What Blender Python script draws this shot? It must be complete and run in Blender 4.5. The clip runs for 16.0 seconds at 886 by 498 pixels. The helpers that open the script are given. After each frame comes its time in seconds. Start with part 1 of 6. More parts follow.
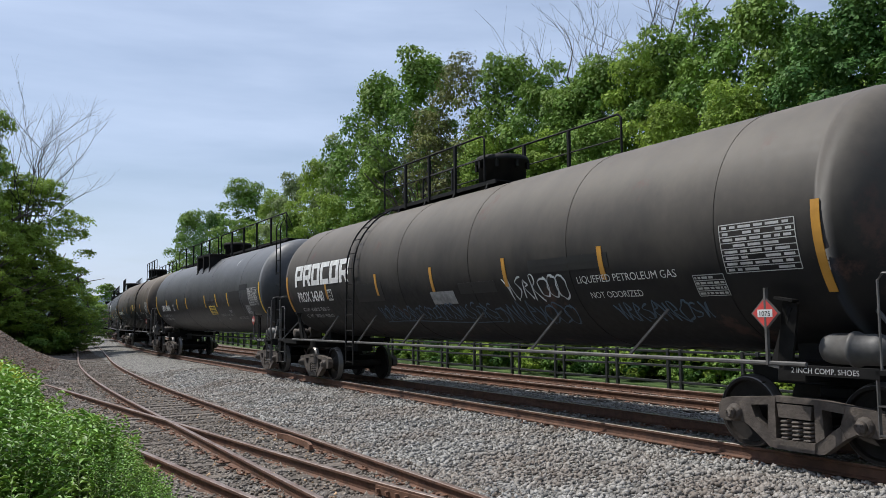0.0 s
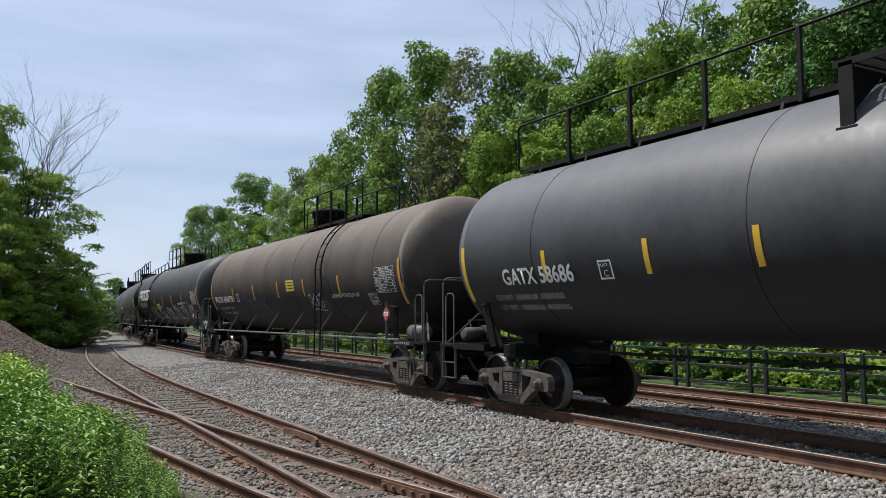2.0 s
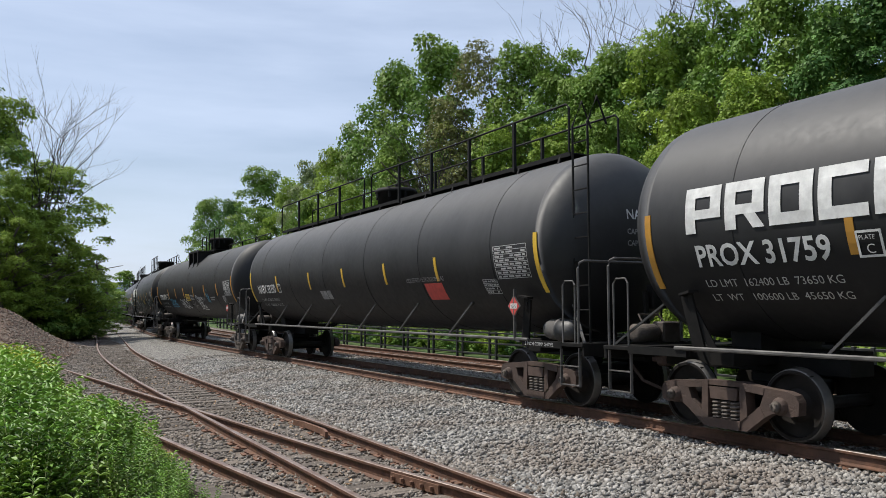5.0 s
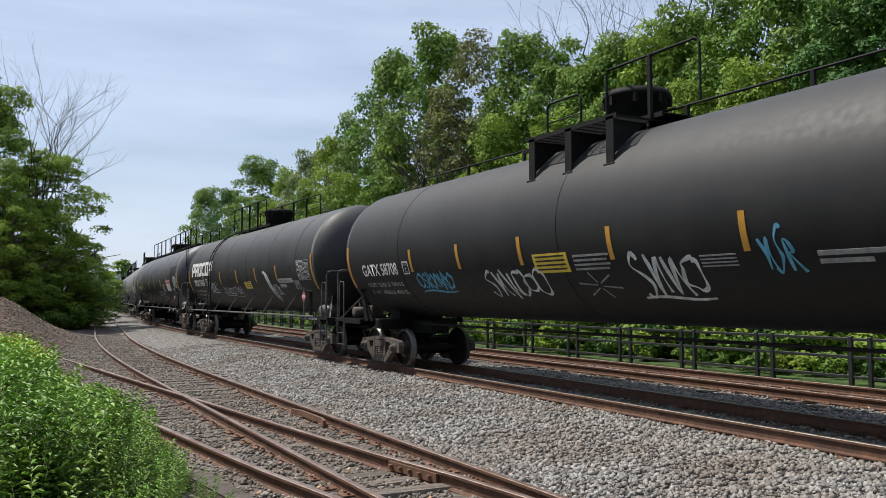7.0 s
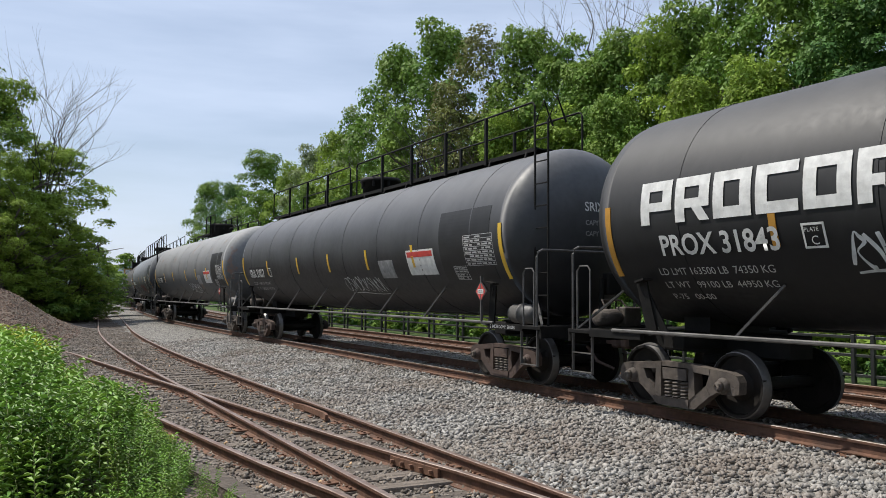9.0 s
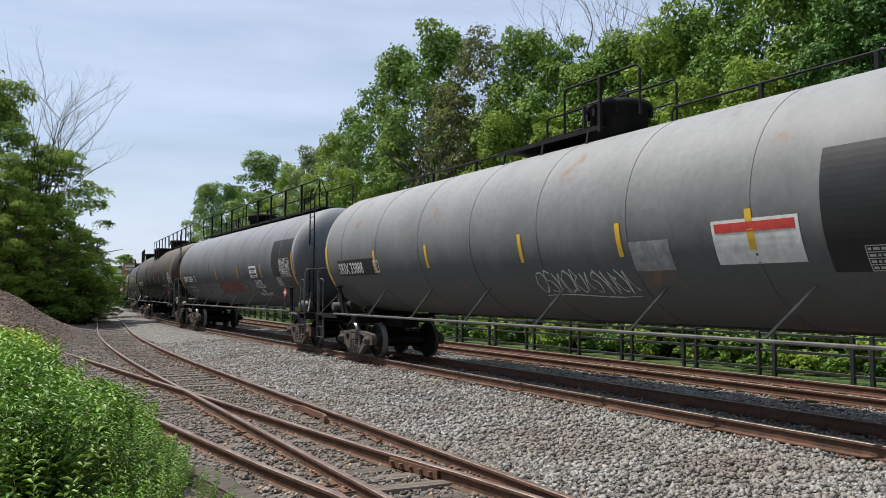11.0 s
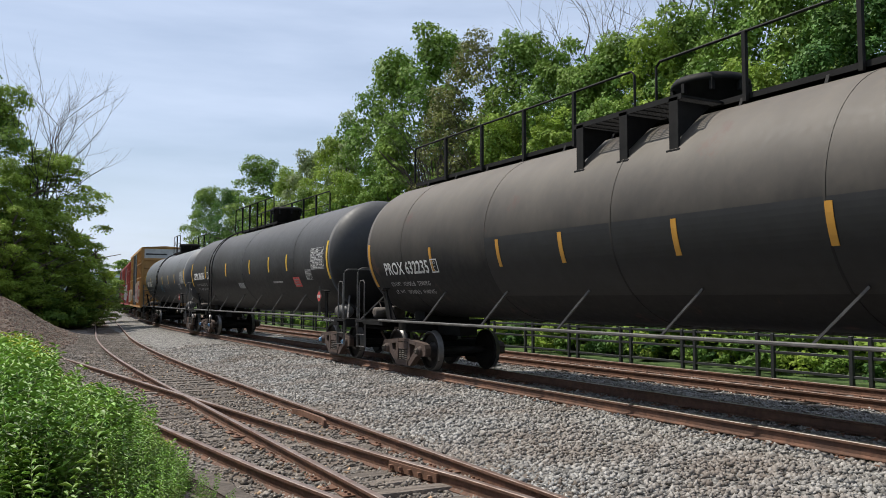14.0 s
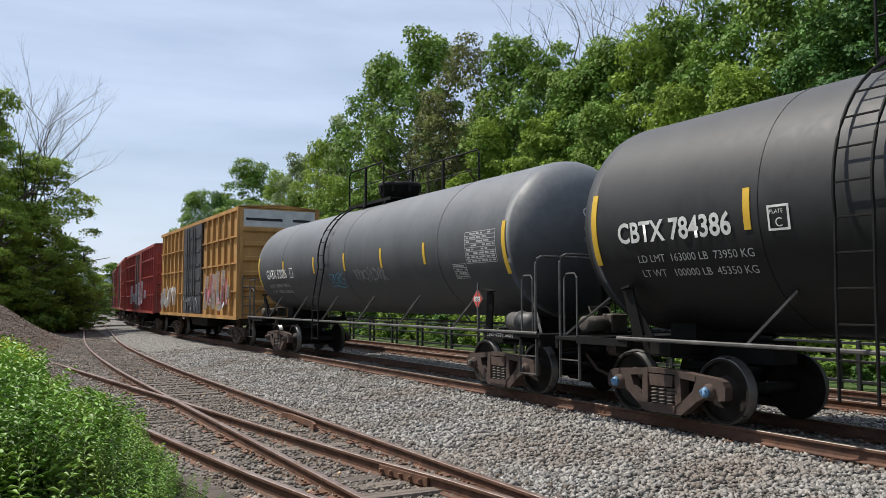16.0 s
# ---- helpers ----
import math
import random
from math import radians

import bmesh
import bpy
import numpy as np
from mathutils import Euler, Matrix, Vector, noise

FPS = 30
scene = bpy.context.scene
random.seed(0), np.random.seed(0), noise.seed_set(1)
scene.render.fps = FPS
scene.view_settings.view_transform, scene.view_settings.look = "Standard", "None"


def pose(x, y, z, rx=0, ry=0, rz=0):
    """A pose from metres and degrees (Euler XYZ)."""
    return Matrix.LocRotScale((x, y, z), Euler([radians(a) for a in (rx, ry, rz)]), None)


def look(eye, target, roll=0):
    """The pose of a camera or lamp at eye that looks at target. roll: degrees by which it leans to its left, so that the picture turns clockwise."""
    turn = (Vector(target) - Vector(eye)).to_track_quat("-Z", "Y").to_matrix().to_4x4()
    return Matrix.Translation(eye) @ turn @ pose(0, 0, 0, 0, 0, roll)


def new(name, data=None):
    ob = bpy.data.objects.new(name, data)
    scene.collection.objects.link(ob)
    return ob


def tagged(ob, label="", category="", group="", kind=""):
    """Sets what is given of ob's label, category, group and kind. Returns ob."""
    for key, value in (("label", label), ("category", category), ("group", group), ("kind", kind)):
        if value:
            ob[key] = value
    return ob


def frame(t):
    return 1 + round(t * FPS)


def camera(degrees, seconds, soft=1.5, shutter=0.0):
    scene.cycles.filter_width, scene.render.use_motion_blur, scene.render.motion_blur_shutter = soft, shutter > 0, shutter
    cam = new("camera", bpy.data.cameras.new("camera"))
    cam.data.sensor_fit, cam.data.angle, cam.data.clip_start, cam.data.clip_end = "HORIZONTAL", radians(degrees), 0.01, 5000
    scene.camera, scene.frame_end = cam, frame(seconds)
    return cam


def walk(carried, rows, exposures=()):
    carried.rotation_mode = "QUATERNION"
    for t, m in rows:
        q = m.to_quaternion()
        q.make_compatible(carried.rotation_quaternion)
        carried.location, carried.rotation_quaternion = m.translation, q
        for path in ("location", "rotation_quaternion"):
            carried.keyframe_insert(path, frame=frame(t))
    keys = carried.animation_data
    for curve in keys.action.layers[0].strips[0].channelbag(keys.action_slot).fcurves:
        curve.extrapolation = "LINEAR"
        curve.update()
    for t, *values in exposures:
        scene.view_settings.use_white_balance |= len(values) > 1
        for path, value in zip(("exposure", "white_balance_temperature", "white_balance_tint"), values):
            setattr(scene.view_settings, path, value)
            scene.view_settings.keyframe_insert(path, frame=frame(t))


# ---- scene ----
# Camera: held in the hand beside the yard track; it only turns a little.
EYE = 1.67
cam = camera(57.2, 16.0, soft=0.55)
PATH = [
    (0.0, pose(0, 0, EYE, 95.00, 0.45, -29.64)),
    (0.5, pose(0, 0, EYE, 94.94, 0.33, -29.50)),
    (1.0, pose(0, 0, EYE, 94.86, 0.25, -29.39)),
    (1.5, pose(0, 0, EYE, 94.83, 0.17, -29.24)),
    (2.0, pose(0, 0, EYE, 94.71, 0.16, -29.18)),
    (2.5, pose(0, 0, EYE, 94.67, 0.12, -29.16)),
    (3.0, pose(0, 0, EYE, 94.66, 0.13, -28.87)),
    (3.5, pose(0, 0, EYE, 94.58, 0.13, -28.62)),
    (4.0, pose(0, 0, EYE, 94.54, 0.09, -28.56)),
    (6.5, pose(0, 0, EYE, 93.57, 0.07, -28.60)),
    (7.0, pose(0, 0, EYE, 93.47, 0.00, -28.70)),
    (7.5, pose(0, 0, EYE, 93.39, -0.10, -28.61)),
    (8.0, pose(0, 0, EYE, 93.32, -0.23, -28.60)),
    (8.5, pose(0, 0, EYE, 93.21, -0.29, -28.47)),
    (9.0, pose(0, 0, EYE, 93.15, -0.36, -28.51)),
    (11.5, pose(0, 0, EYE, 93.33, -0.34, -28.60)),
    (12.0, pose(0, 0, EYE, 93.68, -0.09, -29.08)),
    (12.5, pose(0, 0, EYE, 93.15, -0.49, -27.53)),
    (13.0, pose(0, 0, EYE, 93.30, -0.31, -27.99)),
    (13.5, pose(0, 0, EYE, 93.37, -0.11, -28.38)),
    (14.0, pose(0, 0, EYE, 93.47, -0.04, -28.66)),
    (14.5, pose(0, 0, EYE, 93.54, -0.11, -28.78)),
    (15.0, pose(0, 0, EYE, 93.56, -0.17, -29.00)),
    (15.5, pose(0, 0, EYE, 93.61, -0.11, -29.17)),
    (16.0, pose(0, 0, EYE, 93.71, -0.02, -29.34)),
]
walk(cam, PATH, exposures=((0.0, -0.18, 6200, 10), (2.0, -0.14, 6300, 10), (4.0, -0.09, 6400, 10), (6.5, -0.06, 6500, 10), (16.0, -0.05, 6500, 10)))

# World, sun and exposure
SUN_AZ, SUN_EL = -40.0, 58.5          # degrees; azimuth clockwise from +y
scene.view_settings.exposure = 0.0
world = bpy.data.worlds.new("sky")
scene.world = world
world.use_nodes = True
_n, _l = world.node_tree.nodes, world.node_tree.links
_bg = _n["Background"]
_sky = _n.new("ShaderNodeTexSky")
_sky.sky_type = "NISHITA"
_sky.sun_disc = False
_sky.sun_elevation, _sky.sun_rotation = radians(SUN_EL), radians(SUN_AZ)
_sky.dust_density, _sky.air_density, _sky.ozone_density = 1.6, 1.0, 1.5
_co = _n.new("ShaderNodeTexCoord")
_mp = _n.new("ShaderNodeMapping")
_mp.inputs["Scale"].default_value = (0.9, 0.9, 5.5)
_mp.inputs["Rotation"].default_value = (0.06, 0.05, 0.4)
_cl = _n.new("ShaderNodeTexNoise")
_cl.inputs["Scale"].default_value, _cl.inputs["Detail"].default_value = 2.2, 5
_cl.inputs["Roughness"].default_value = 0.55
_cr = _n.new("ShaderNodeMapRange")
_cr.inputs["From Min"].default_value, _cr.inputs["From Max"].default_value = 0.36, 0.72
_cr.inputs["To Min"].default_value, _cr.inputs["To Max"].default_value = 0.30, 0.66
_mx = _n.new("ShaderNodeMix")
_mx.data_type = "RGBA"
_mx.inputs[7].default_value = (7.4, 8.5, 10.6, 1)
_l.new(_co.outputs["Generated"], _mp.inputs["Vector"])
_l.new(_mp.outputs["Vector"], _cl.inputs["Vector"])
_l.new(_cl.outputs["Fac"], _cr.inputs["Value"])
_l.new(_cr.outputs["Result"], _mx.inputs[0])
_l.new(_sky.outputs["Color"], _mx.inputs[6])
_l.new(_mx.outputs[2], _bg.inputs["Color"])
_bg.inputs["Strength"].default_value = 0.113
sun = new("sun", bpy.data.lights.new("sun", "SUN"))
sun.data.energy, sun.data.angle, sun.data.color = 5.0, radians(0.6), (1.0, 0.95, 0.86)
_sd = Vector((math.sin(radians(SUN_AZ)) * math.cos(radians(SUN_EL)), math.cos(radians(SUN_AZ)) * math.cos(radians(SUN_EL)), math.sin(radians(SUN_EL))))
sun.matrix_world = look(_sd * 50, (0, 0, 0))


# Materials
def mat(name, base, rough=0.7, metal=0.0, var=0.25, scale=3.0, second=None, amount=0.5, scale2=0.6, bump=0.0, bscale=40.0,
        stretch=(1, 1, 1), rnd=0.0, spec=0.5, island=False, trans=0.0, edges=(0.42, 0.62)):
    m = bpy.data.materials.new(name)
    m.use_nodes = True
    n, l = m.node_tree.nodes, m.node_tree.links
    b = n["Principled BSDF"]
    b.inputs["Roughness"].default_value, b.inputs["Metallic"].default_value = rough, metal
    b.inputs["Specular IOR Level"].default_value = spec
    co = n.new("ShaderNodeTexCoord")
    mp = n.new("ShaderNodeMapping")
    mp.inputs["Scale"].default_value = stretch
    l.new(co.outputs["Object"], mp.inputs["Vector"])
    t1 = n.new("ShaderNodeTexNoise")
    t1.inputs["Scale"].default_value, t1.inputs["Detail"].default_value = scale, 6
    l.new(mp.outputs["Vector"], t1.inputs["Vector"])
    hv = n.new("ShaderNodeHueSaturation")
    hv.inputs["Color"].default_value = (*base, 1)
    mr = n.new("ShaderNodeMapRange")
    mr.inputs["From Min"].default_value, mr.inputs["From Max"].default_value = 0.3, 0.7
    mr.inputs["To Min"].default_value, mr.inputs["To Max"].default_value = 1 - var, 1 + var
    l.new(t1.outputs["Fac"], mr.inputs["Value"])
    val = mr.outputs["Result"]
    if rnd:
        src = n.new("ShaderNodeNewGeometry").outputs["Random Per Island"] if island else n.new("ShaderNodeObjectInfo").outputs["Random"]
        r2 = n.new("ShaderNodeMapRange")
        r2.inputs["To Min"].default_value, r2.inputs["To Max"].default_value = 1 - rnd, 1 + rnd
        l.new(src, r2.inputs["Value"])
        mu = n.new("ShaderNodeMath")
        mu.operation = "MULTIPLY"
        l.new(val, mu.inputs[0])
        l.new(r2.outputs["Result"], mu.inputs[1])
        val = mu.outputs[0]
    l.new(val, hv.inputs["Value"])
    col = hv.outputs["Color"]
    if second:
        t2 = n.new("ShaderNodeTexNoise")
        t2.inputs["Scale"].default_value, t2.inputs["Detail"].default_value = scale2, 8
        t2.inputs["Roughness"].default_value = 0.65
        l.new(mp.outputs["Vector"], t2.inputs["Vector"])
        m2 = n.new("ShaderNodeMapRange")
        m2.inputs["From Min"].default_value, m2.inputs["From Max"].default_value = edges
        m2.inputs["To Max"].default_value = amount
        l.new(t2.outputs["Fac"], m2.inputs["Value"])
        mix = n.new("ShaderNodeMix")
        mix.data_type = "RGBA"
        mix.inputs[7].default_value = (*second, 1)
        l.new(m2.outputs["Result"], mix.inputs[0])
        l.new(col, mix.inputs[6])
        col = mix.outputs[2]
    l.new(col, b.inputs["Base Color"])
    if bump:
        tb = n.new("ShaderNodeTexNoise")
        tb.inputs["Scale"].default_value, tb.inputs["Detail"].default_value = bscale, 4
        l.new(co.outputs["Object"], tb.inputs["Vector"])
        bp = n.new("ShaderNodeBump")
        bp.inputs["Strength"].default_value, bp.inputs["Distance"].default_value = min(1, bump), 0.03
        l.new(tb.outputs["Fac"], bp.inputs["Height"])
        l.new(bp.outputs["Normal"], b.inputs["Normal"])
    if trans:
        tl = n.new("ShaderNodeBsdfTranslucent")
        l.new(col, tl.inputs["Color"])
        ms = n.new("ShaderNodeMixShader")
        ms.inputs[0].default_value = trans
        l.new(b.outputs[0], ms.inputs[1])
        l.new(tl.outputs[0], ms.inputs[2])
        l.new(ms.outputs[0], n["Material Output"].inputs["Surface"])
    return m


def ground_mat():
    """Bare stony ground, grey ballast beside the main line, browner in the yard, greener to the sides."""
    m = bpy.data.materials.new("stony_ground")
    m.use_nodes = True
    n, l = m.node_tree.nodes, m.node_tree.links
    b = n["Principled BSDF"]
    b.inputs["Roughness"].default_value = 0.95
    co = n.new("ShaderNodeTexCoord")
    vo = n.new("ShaderNodeTexVoronoi")
    vo.inputs["Scale"].default_value = 16
    l.new(co.outputs["Object"], vo.inputs["Vector"])
    ramp = n.new("ShaderNodeValToRGB")
    e = ramp.color_ramp.elements
    e[0].position, e[0].color = 0.0, (0.05, 0.048, 0.045, 1)
    e[1].position, e[1].color = 1.0, (0.32, 0.305, 0.28, 1)
    sp = n.new("ShaderNodeSeparateColor")
    l.new(vo.outputs["Color"], sp.inputs["Color"])
    l.new(sp.outputs[0], ramp.inputs["Fac"])
    att = n.new("ShaderNodeAttribute")
    att.attribute_name = "soil"
    no = n.new("ShaderNodeTexNoise")
    no.inputs["Scale"].default_value, no.inputs["Detail"].default_value = 1.3, 8
    l.new(co.outputs["Object"], no.inputs["Vector"])
    soil = n.new("ShaderNodeValToRGB")
    e = soil.color_ramp.elements
    e[0].position, e[0].color = 0.35, (0.07, 0.05, 0.038, 1)
    e[1].position, e[1].color = 0.7, (0.19, 0.145, 0.11, 1)
    l.new(no.outputs["Fac"], soil.inputs["Fac"])
    grass = n.new("ShaderNodeValToRGB")
    e = grass.color_ramp.elements
    e[0].position, e[0].color = 0.35, (0.03, 0.06, 0.012, 1)
    e[1].position, e[1].color = 0.7, (0.09, 0.15, 0.03, 1)
    l.new(no.outputs["Fac"], grass.inputs["Fac"])
    sep = n.new("ShaderNodeSeparateColor")
    l.new(att.outputs["Color"], sep.inputs["Color"])
    col = ramp.outputs["Color"]
    for ch, src in ((0, soil), (1, grass)):
        add = n.new("ShaderNodeMath")
        add.operation = "ADD"
        sc = n.new("ShaderNodeMapRange")
        sc.inputs["To Min"].default_value, sc.inputs["To Max"].default_value = -0.45, 0.45
        l.new(no.outputs["Fac"], sc.inputs["Value"])
        l.new(sep.outputs[ch], add.inputs[0])
        l.new(sc.outputs["Result"], add.inputs[1])
        cl = n.new("ShaderNodeMapRange")
        cl.inputs["From Min"].default_value, cl.inputs["From Max"].default_value = 0.3, 0.7
        l.new(add.outputs[0], cl.inputs["Value"])
        mix = n.new("ShaderNodeMix")
        mix.data_type = "RGBA"
        l.new(cl.outputs["Result"], mix.inputs[0])
        l.new(col, mix.inputs[6])
        l.new(src.outputs["Color"], mix.inputs[7])
        col = mix.outputs[2]
    l.new(col, b.inputs["Base Color"])
    bp = n.new("ShaderNodeBump")
    bp.inputs["Strength"].default_value, bp.inputs["Distance"].default_value = 0.9, 0.05
    bp.invert = True
    l.new(vo.outputs["Distance"], bp.inputs["Height"])
    l.new(bp.outputs["Normal"], b.inputs["Normal"])
    return m


M_GROUND = ground_mat()
M_STONE = mat("crushed_stone", (0.275, 0.264, 0.246), 0.9, var=0.2, scale=20, rnd=0.55, island=True, second=(0.17, 0.12, 0.085), amount=0.5, scale2=0.5)
M_STONE_BROWN = mat("old_crushed_stone", (0.215, 0.188, 0.16), 0.95, var=0.25, scale=15, rnd=0.6, island=True, second=(0.10, 0.075, 0.055), amount=0.6, scale2=0.6)
M_RUBBLE = mat("brown_rubble", (0.17, 0.118, 0.09), 0.95, var=0.25, scale=6, rnd=0.5, island=True)
M_RAIL = mat("rusty_rail_steel", (0.135, 0.066, 0.04), 0.8, metal=0.0, var=0.35, scale=9, second=(0.07, 0.038, 0.026), amount=0.7, scale2=2.5, bump=0.3, bscale=60)
M_HEAD = mat("worn_rail_head", (0.42, 0.38, 0.35), 0.38, metal=0.85, var=0.2, scale=14, second=(0.20, 0.12, 0.08), amount=0.5, scale2=3)
M_HEADY = mat("dull_rail_head", (0.26, 0.20, 0.17), 0.5, metal=0.5, var=0.25, scale=14, second=(0.15, 0.08, 0.05), amount=0.7, scale2=2)
M_TIE = mat("weathered_tie_wood", (0.145, 0.118, 0.096), 0.9, var=0.35, scale=7, stretch=(1, 9, 3), rnd=0.35, bump=0.6, bscale=30, second=(0.05, 0.04, 0.032), amount=0.7, scale2=1.6)
M_TIEP = mat("rusty_tie_plate", (0.15, 0.075, 0.045), 0.85, var=0.3, scale=12)
M_LEAF = {
    "mid": mat("green_leaves", (0.125, 0.228, 0.040), 0.6, spec=0.2, var=0.35, scale=0.9, rnd=0.3, island=True, second=(0.235, 0.33, 0.05), amount=0.7, scale2=0.35, trans=0.17),
    "dark": mat("dark_green_leaves", (0.07, 0.158, 0.04), 0.6, spec=0.2, var=0.35, scale=0.9, rnd=0.3, island=True, second=(0.15, 0.25, 0.03), amount=0.6, scale2=0.35, trans=0.17),
    # Light leaves also stand in for sunlight on the left trees; translucency raised.
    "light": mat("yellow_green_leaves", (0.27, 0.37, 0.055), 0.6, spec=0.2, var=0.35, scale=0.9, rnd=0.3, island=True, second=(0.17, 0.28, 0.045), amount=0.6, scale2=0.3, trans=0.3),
    "olive": mat("olive_leaves", (0.20, 0.225, 0.06), 0.6, spec=0.2, var=0.35, scale=0.9, rnd=0.35, island=True, second=(0.15, 0.14, 0.07), amount=0.7, scale2=0.4, trans=0.17),
    "blue": mat("grey_green_leaves", (0.23, 0.29, 0.11), 0.6, var=0.35, scale=0.9, rnd=0.35, island=True, trans=0.3),
}
M_WEED = mat("fresh_weed_leaves", (0.12, 0.245, 0.035), 0.5, spec=0.35, var=0.4, scale=3.0, rnd=0.6, island=True, second=(0.25, 0.37, 0.045), amount=0.75, scale2=1.6, trans=0.16)
# Paler, yellower copy of the weed leaves: sunlight coloured into the back growth.
M_WEEDY = mat("sunlit_yellow_weed_leaves", (0.38, 0.44, 0.04), 0.5, spec=0.35, var=0.35, scale=2.5, rnd=0.5, island=True, second=(0.14, 0.25, 0.035), amount=0.6, scale2=1.2, trans=0.2)
M_STEM = mat("green_stem", (0.10, 0.13, 0.04), 0.7, var=0.2)
M_BARK = mat("grey_brown_bark", (0.11, 0.09, 0.072), 0.9, var=0.35, scale=4, stretch=(4, 4, 0.7), bump=0.8, bscale=12)
M_TWIG = mat("bare_grey_twigs", (0.06, 0.052, 0.046), 0.9, var=0.3, scale=4)
M_FENCE = mat("black_painted_rail", (0.018, 0.02, 0.02), 0.5, var=0.4, scale=6)
M_DARK = mat("black_grimy_steel", (0.008, 0.0078, 0.0075), 0.7, spec=0.2, var=0.4, scale=5, second=(0.022, 0.019, 0.017), amount=0.4, scale2=2)
M_TRUCK = mat("dusty_cast_steel", (0.10, 0.082, 0.068), 0.75, var=0.35, scale=6, second=(0.045, 0.036, 0.032), amount=0.7, scale2=3.5, bump=0.35, bscale=35)
M_TRUCK2 = mat("rusty_cast_steel", (0.085, 0.055, 0.043), 0.8, var=0.35, scale=6, second=(0.05, 0.035, 0.03), amount=0.7, scale2=3, bump=0.35, bscale=35)
M_WHEEL = mat("dark_wheel_steel", (0.014, 0.012, 0.011), 0.65, spec=0.25, var=0.35, scale=5, second=(0.035, 0.028, 0.024), amount=0.4, scale2=3)
M_TREAD = mat("polished_wheel_tread", (0.12, 0.115, 0.11), 0.4, metal=0.6, var=0.15, scale=10)
M_PIPE = mat("worn_grey_pipe", (0.11, 0.105, 0.10), 0.55, var=0.35, scale=5, second=(0.05, 0.048, 0.045), amount=0.6, scale2=2)
M_WHITE = mat("white_stencil_paint", (0.72, 0.72, 0.70), 0.6, var=0.12, scale=8, second=(0.35, 0.34, 0.33), amount=0.35, scale2=5)
M_FADED = mat("faded_grey_stencil", (0.30, 0.30, 0.30), 0.7, var=0.25, scale=8, second=(0.12, 0.12, 0.12), amount=0.5, scale2=6)
M_STENCIL = mat("worn_white_stencil", (0.50, 0.50, 0.49), 0.7, var=0.2, scale=8, second=(0.25, 0.25, 0.25), amount=0.4, scale2=6)
M_STRIPE = mat("yellow_reflective_strip", (0.75, 0.48, 0.045), 0.45, var=0.15, scale=6, second=(0.45, 0.24, 0.03), amount=0.5, scale2=3)
M_STRIPE2 = mat("orange_dirty_strip", (0.55, 0.27, 0.035), 0.5, var=0.2, scale=6, second=(0.30, 0.16, 0.04), amount=0.5, scale2=3)
M_RED = mat("red_placard", (0.55, 0.06, 0.05), 0.5, var=0.15, scale=9)
M_PATCH = mat("flat_black_patch", (0.012, 0.012, 0.013), 0.55, var=0.3, scale=4)
M_YDECAL = mat("yellow_decal", (0.72, 0.50, 0.06), 0.5, var=0.15, scale=6)
M_SPRAY = mat("white_spray_paint", (0.55, 0.57, 0.58), 0.7, var=0.3, scale=7)
M_SPRAYB = mat("blue_spray_paint", (0.10, 0.33, 0.48), 0.7, var=0.3, scale=7)
M_SPRAYD = mat("dull_dark_blue_spray_paint", (0.07, 0.11, 0.16), 0.7, var=0.3, scale=7)
M_SPRAYR = mat("dark_red_spray_paint", (0.20, 0.035, 0.025), 0.7, var=0.3, scale=4)
M_SPRAYP = mat("pink_spray_paint", (0.62, 0.28, 0.33), 0.7, var=0.3, scale=4)
M_CAPBLUE = mat("blue_bearing_cap", (0.12, 0.25, 0.42), 0.5, var=0.3, scale=12)


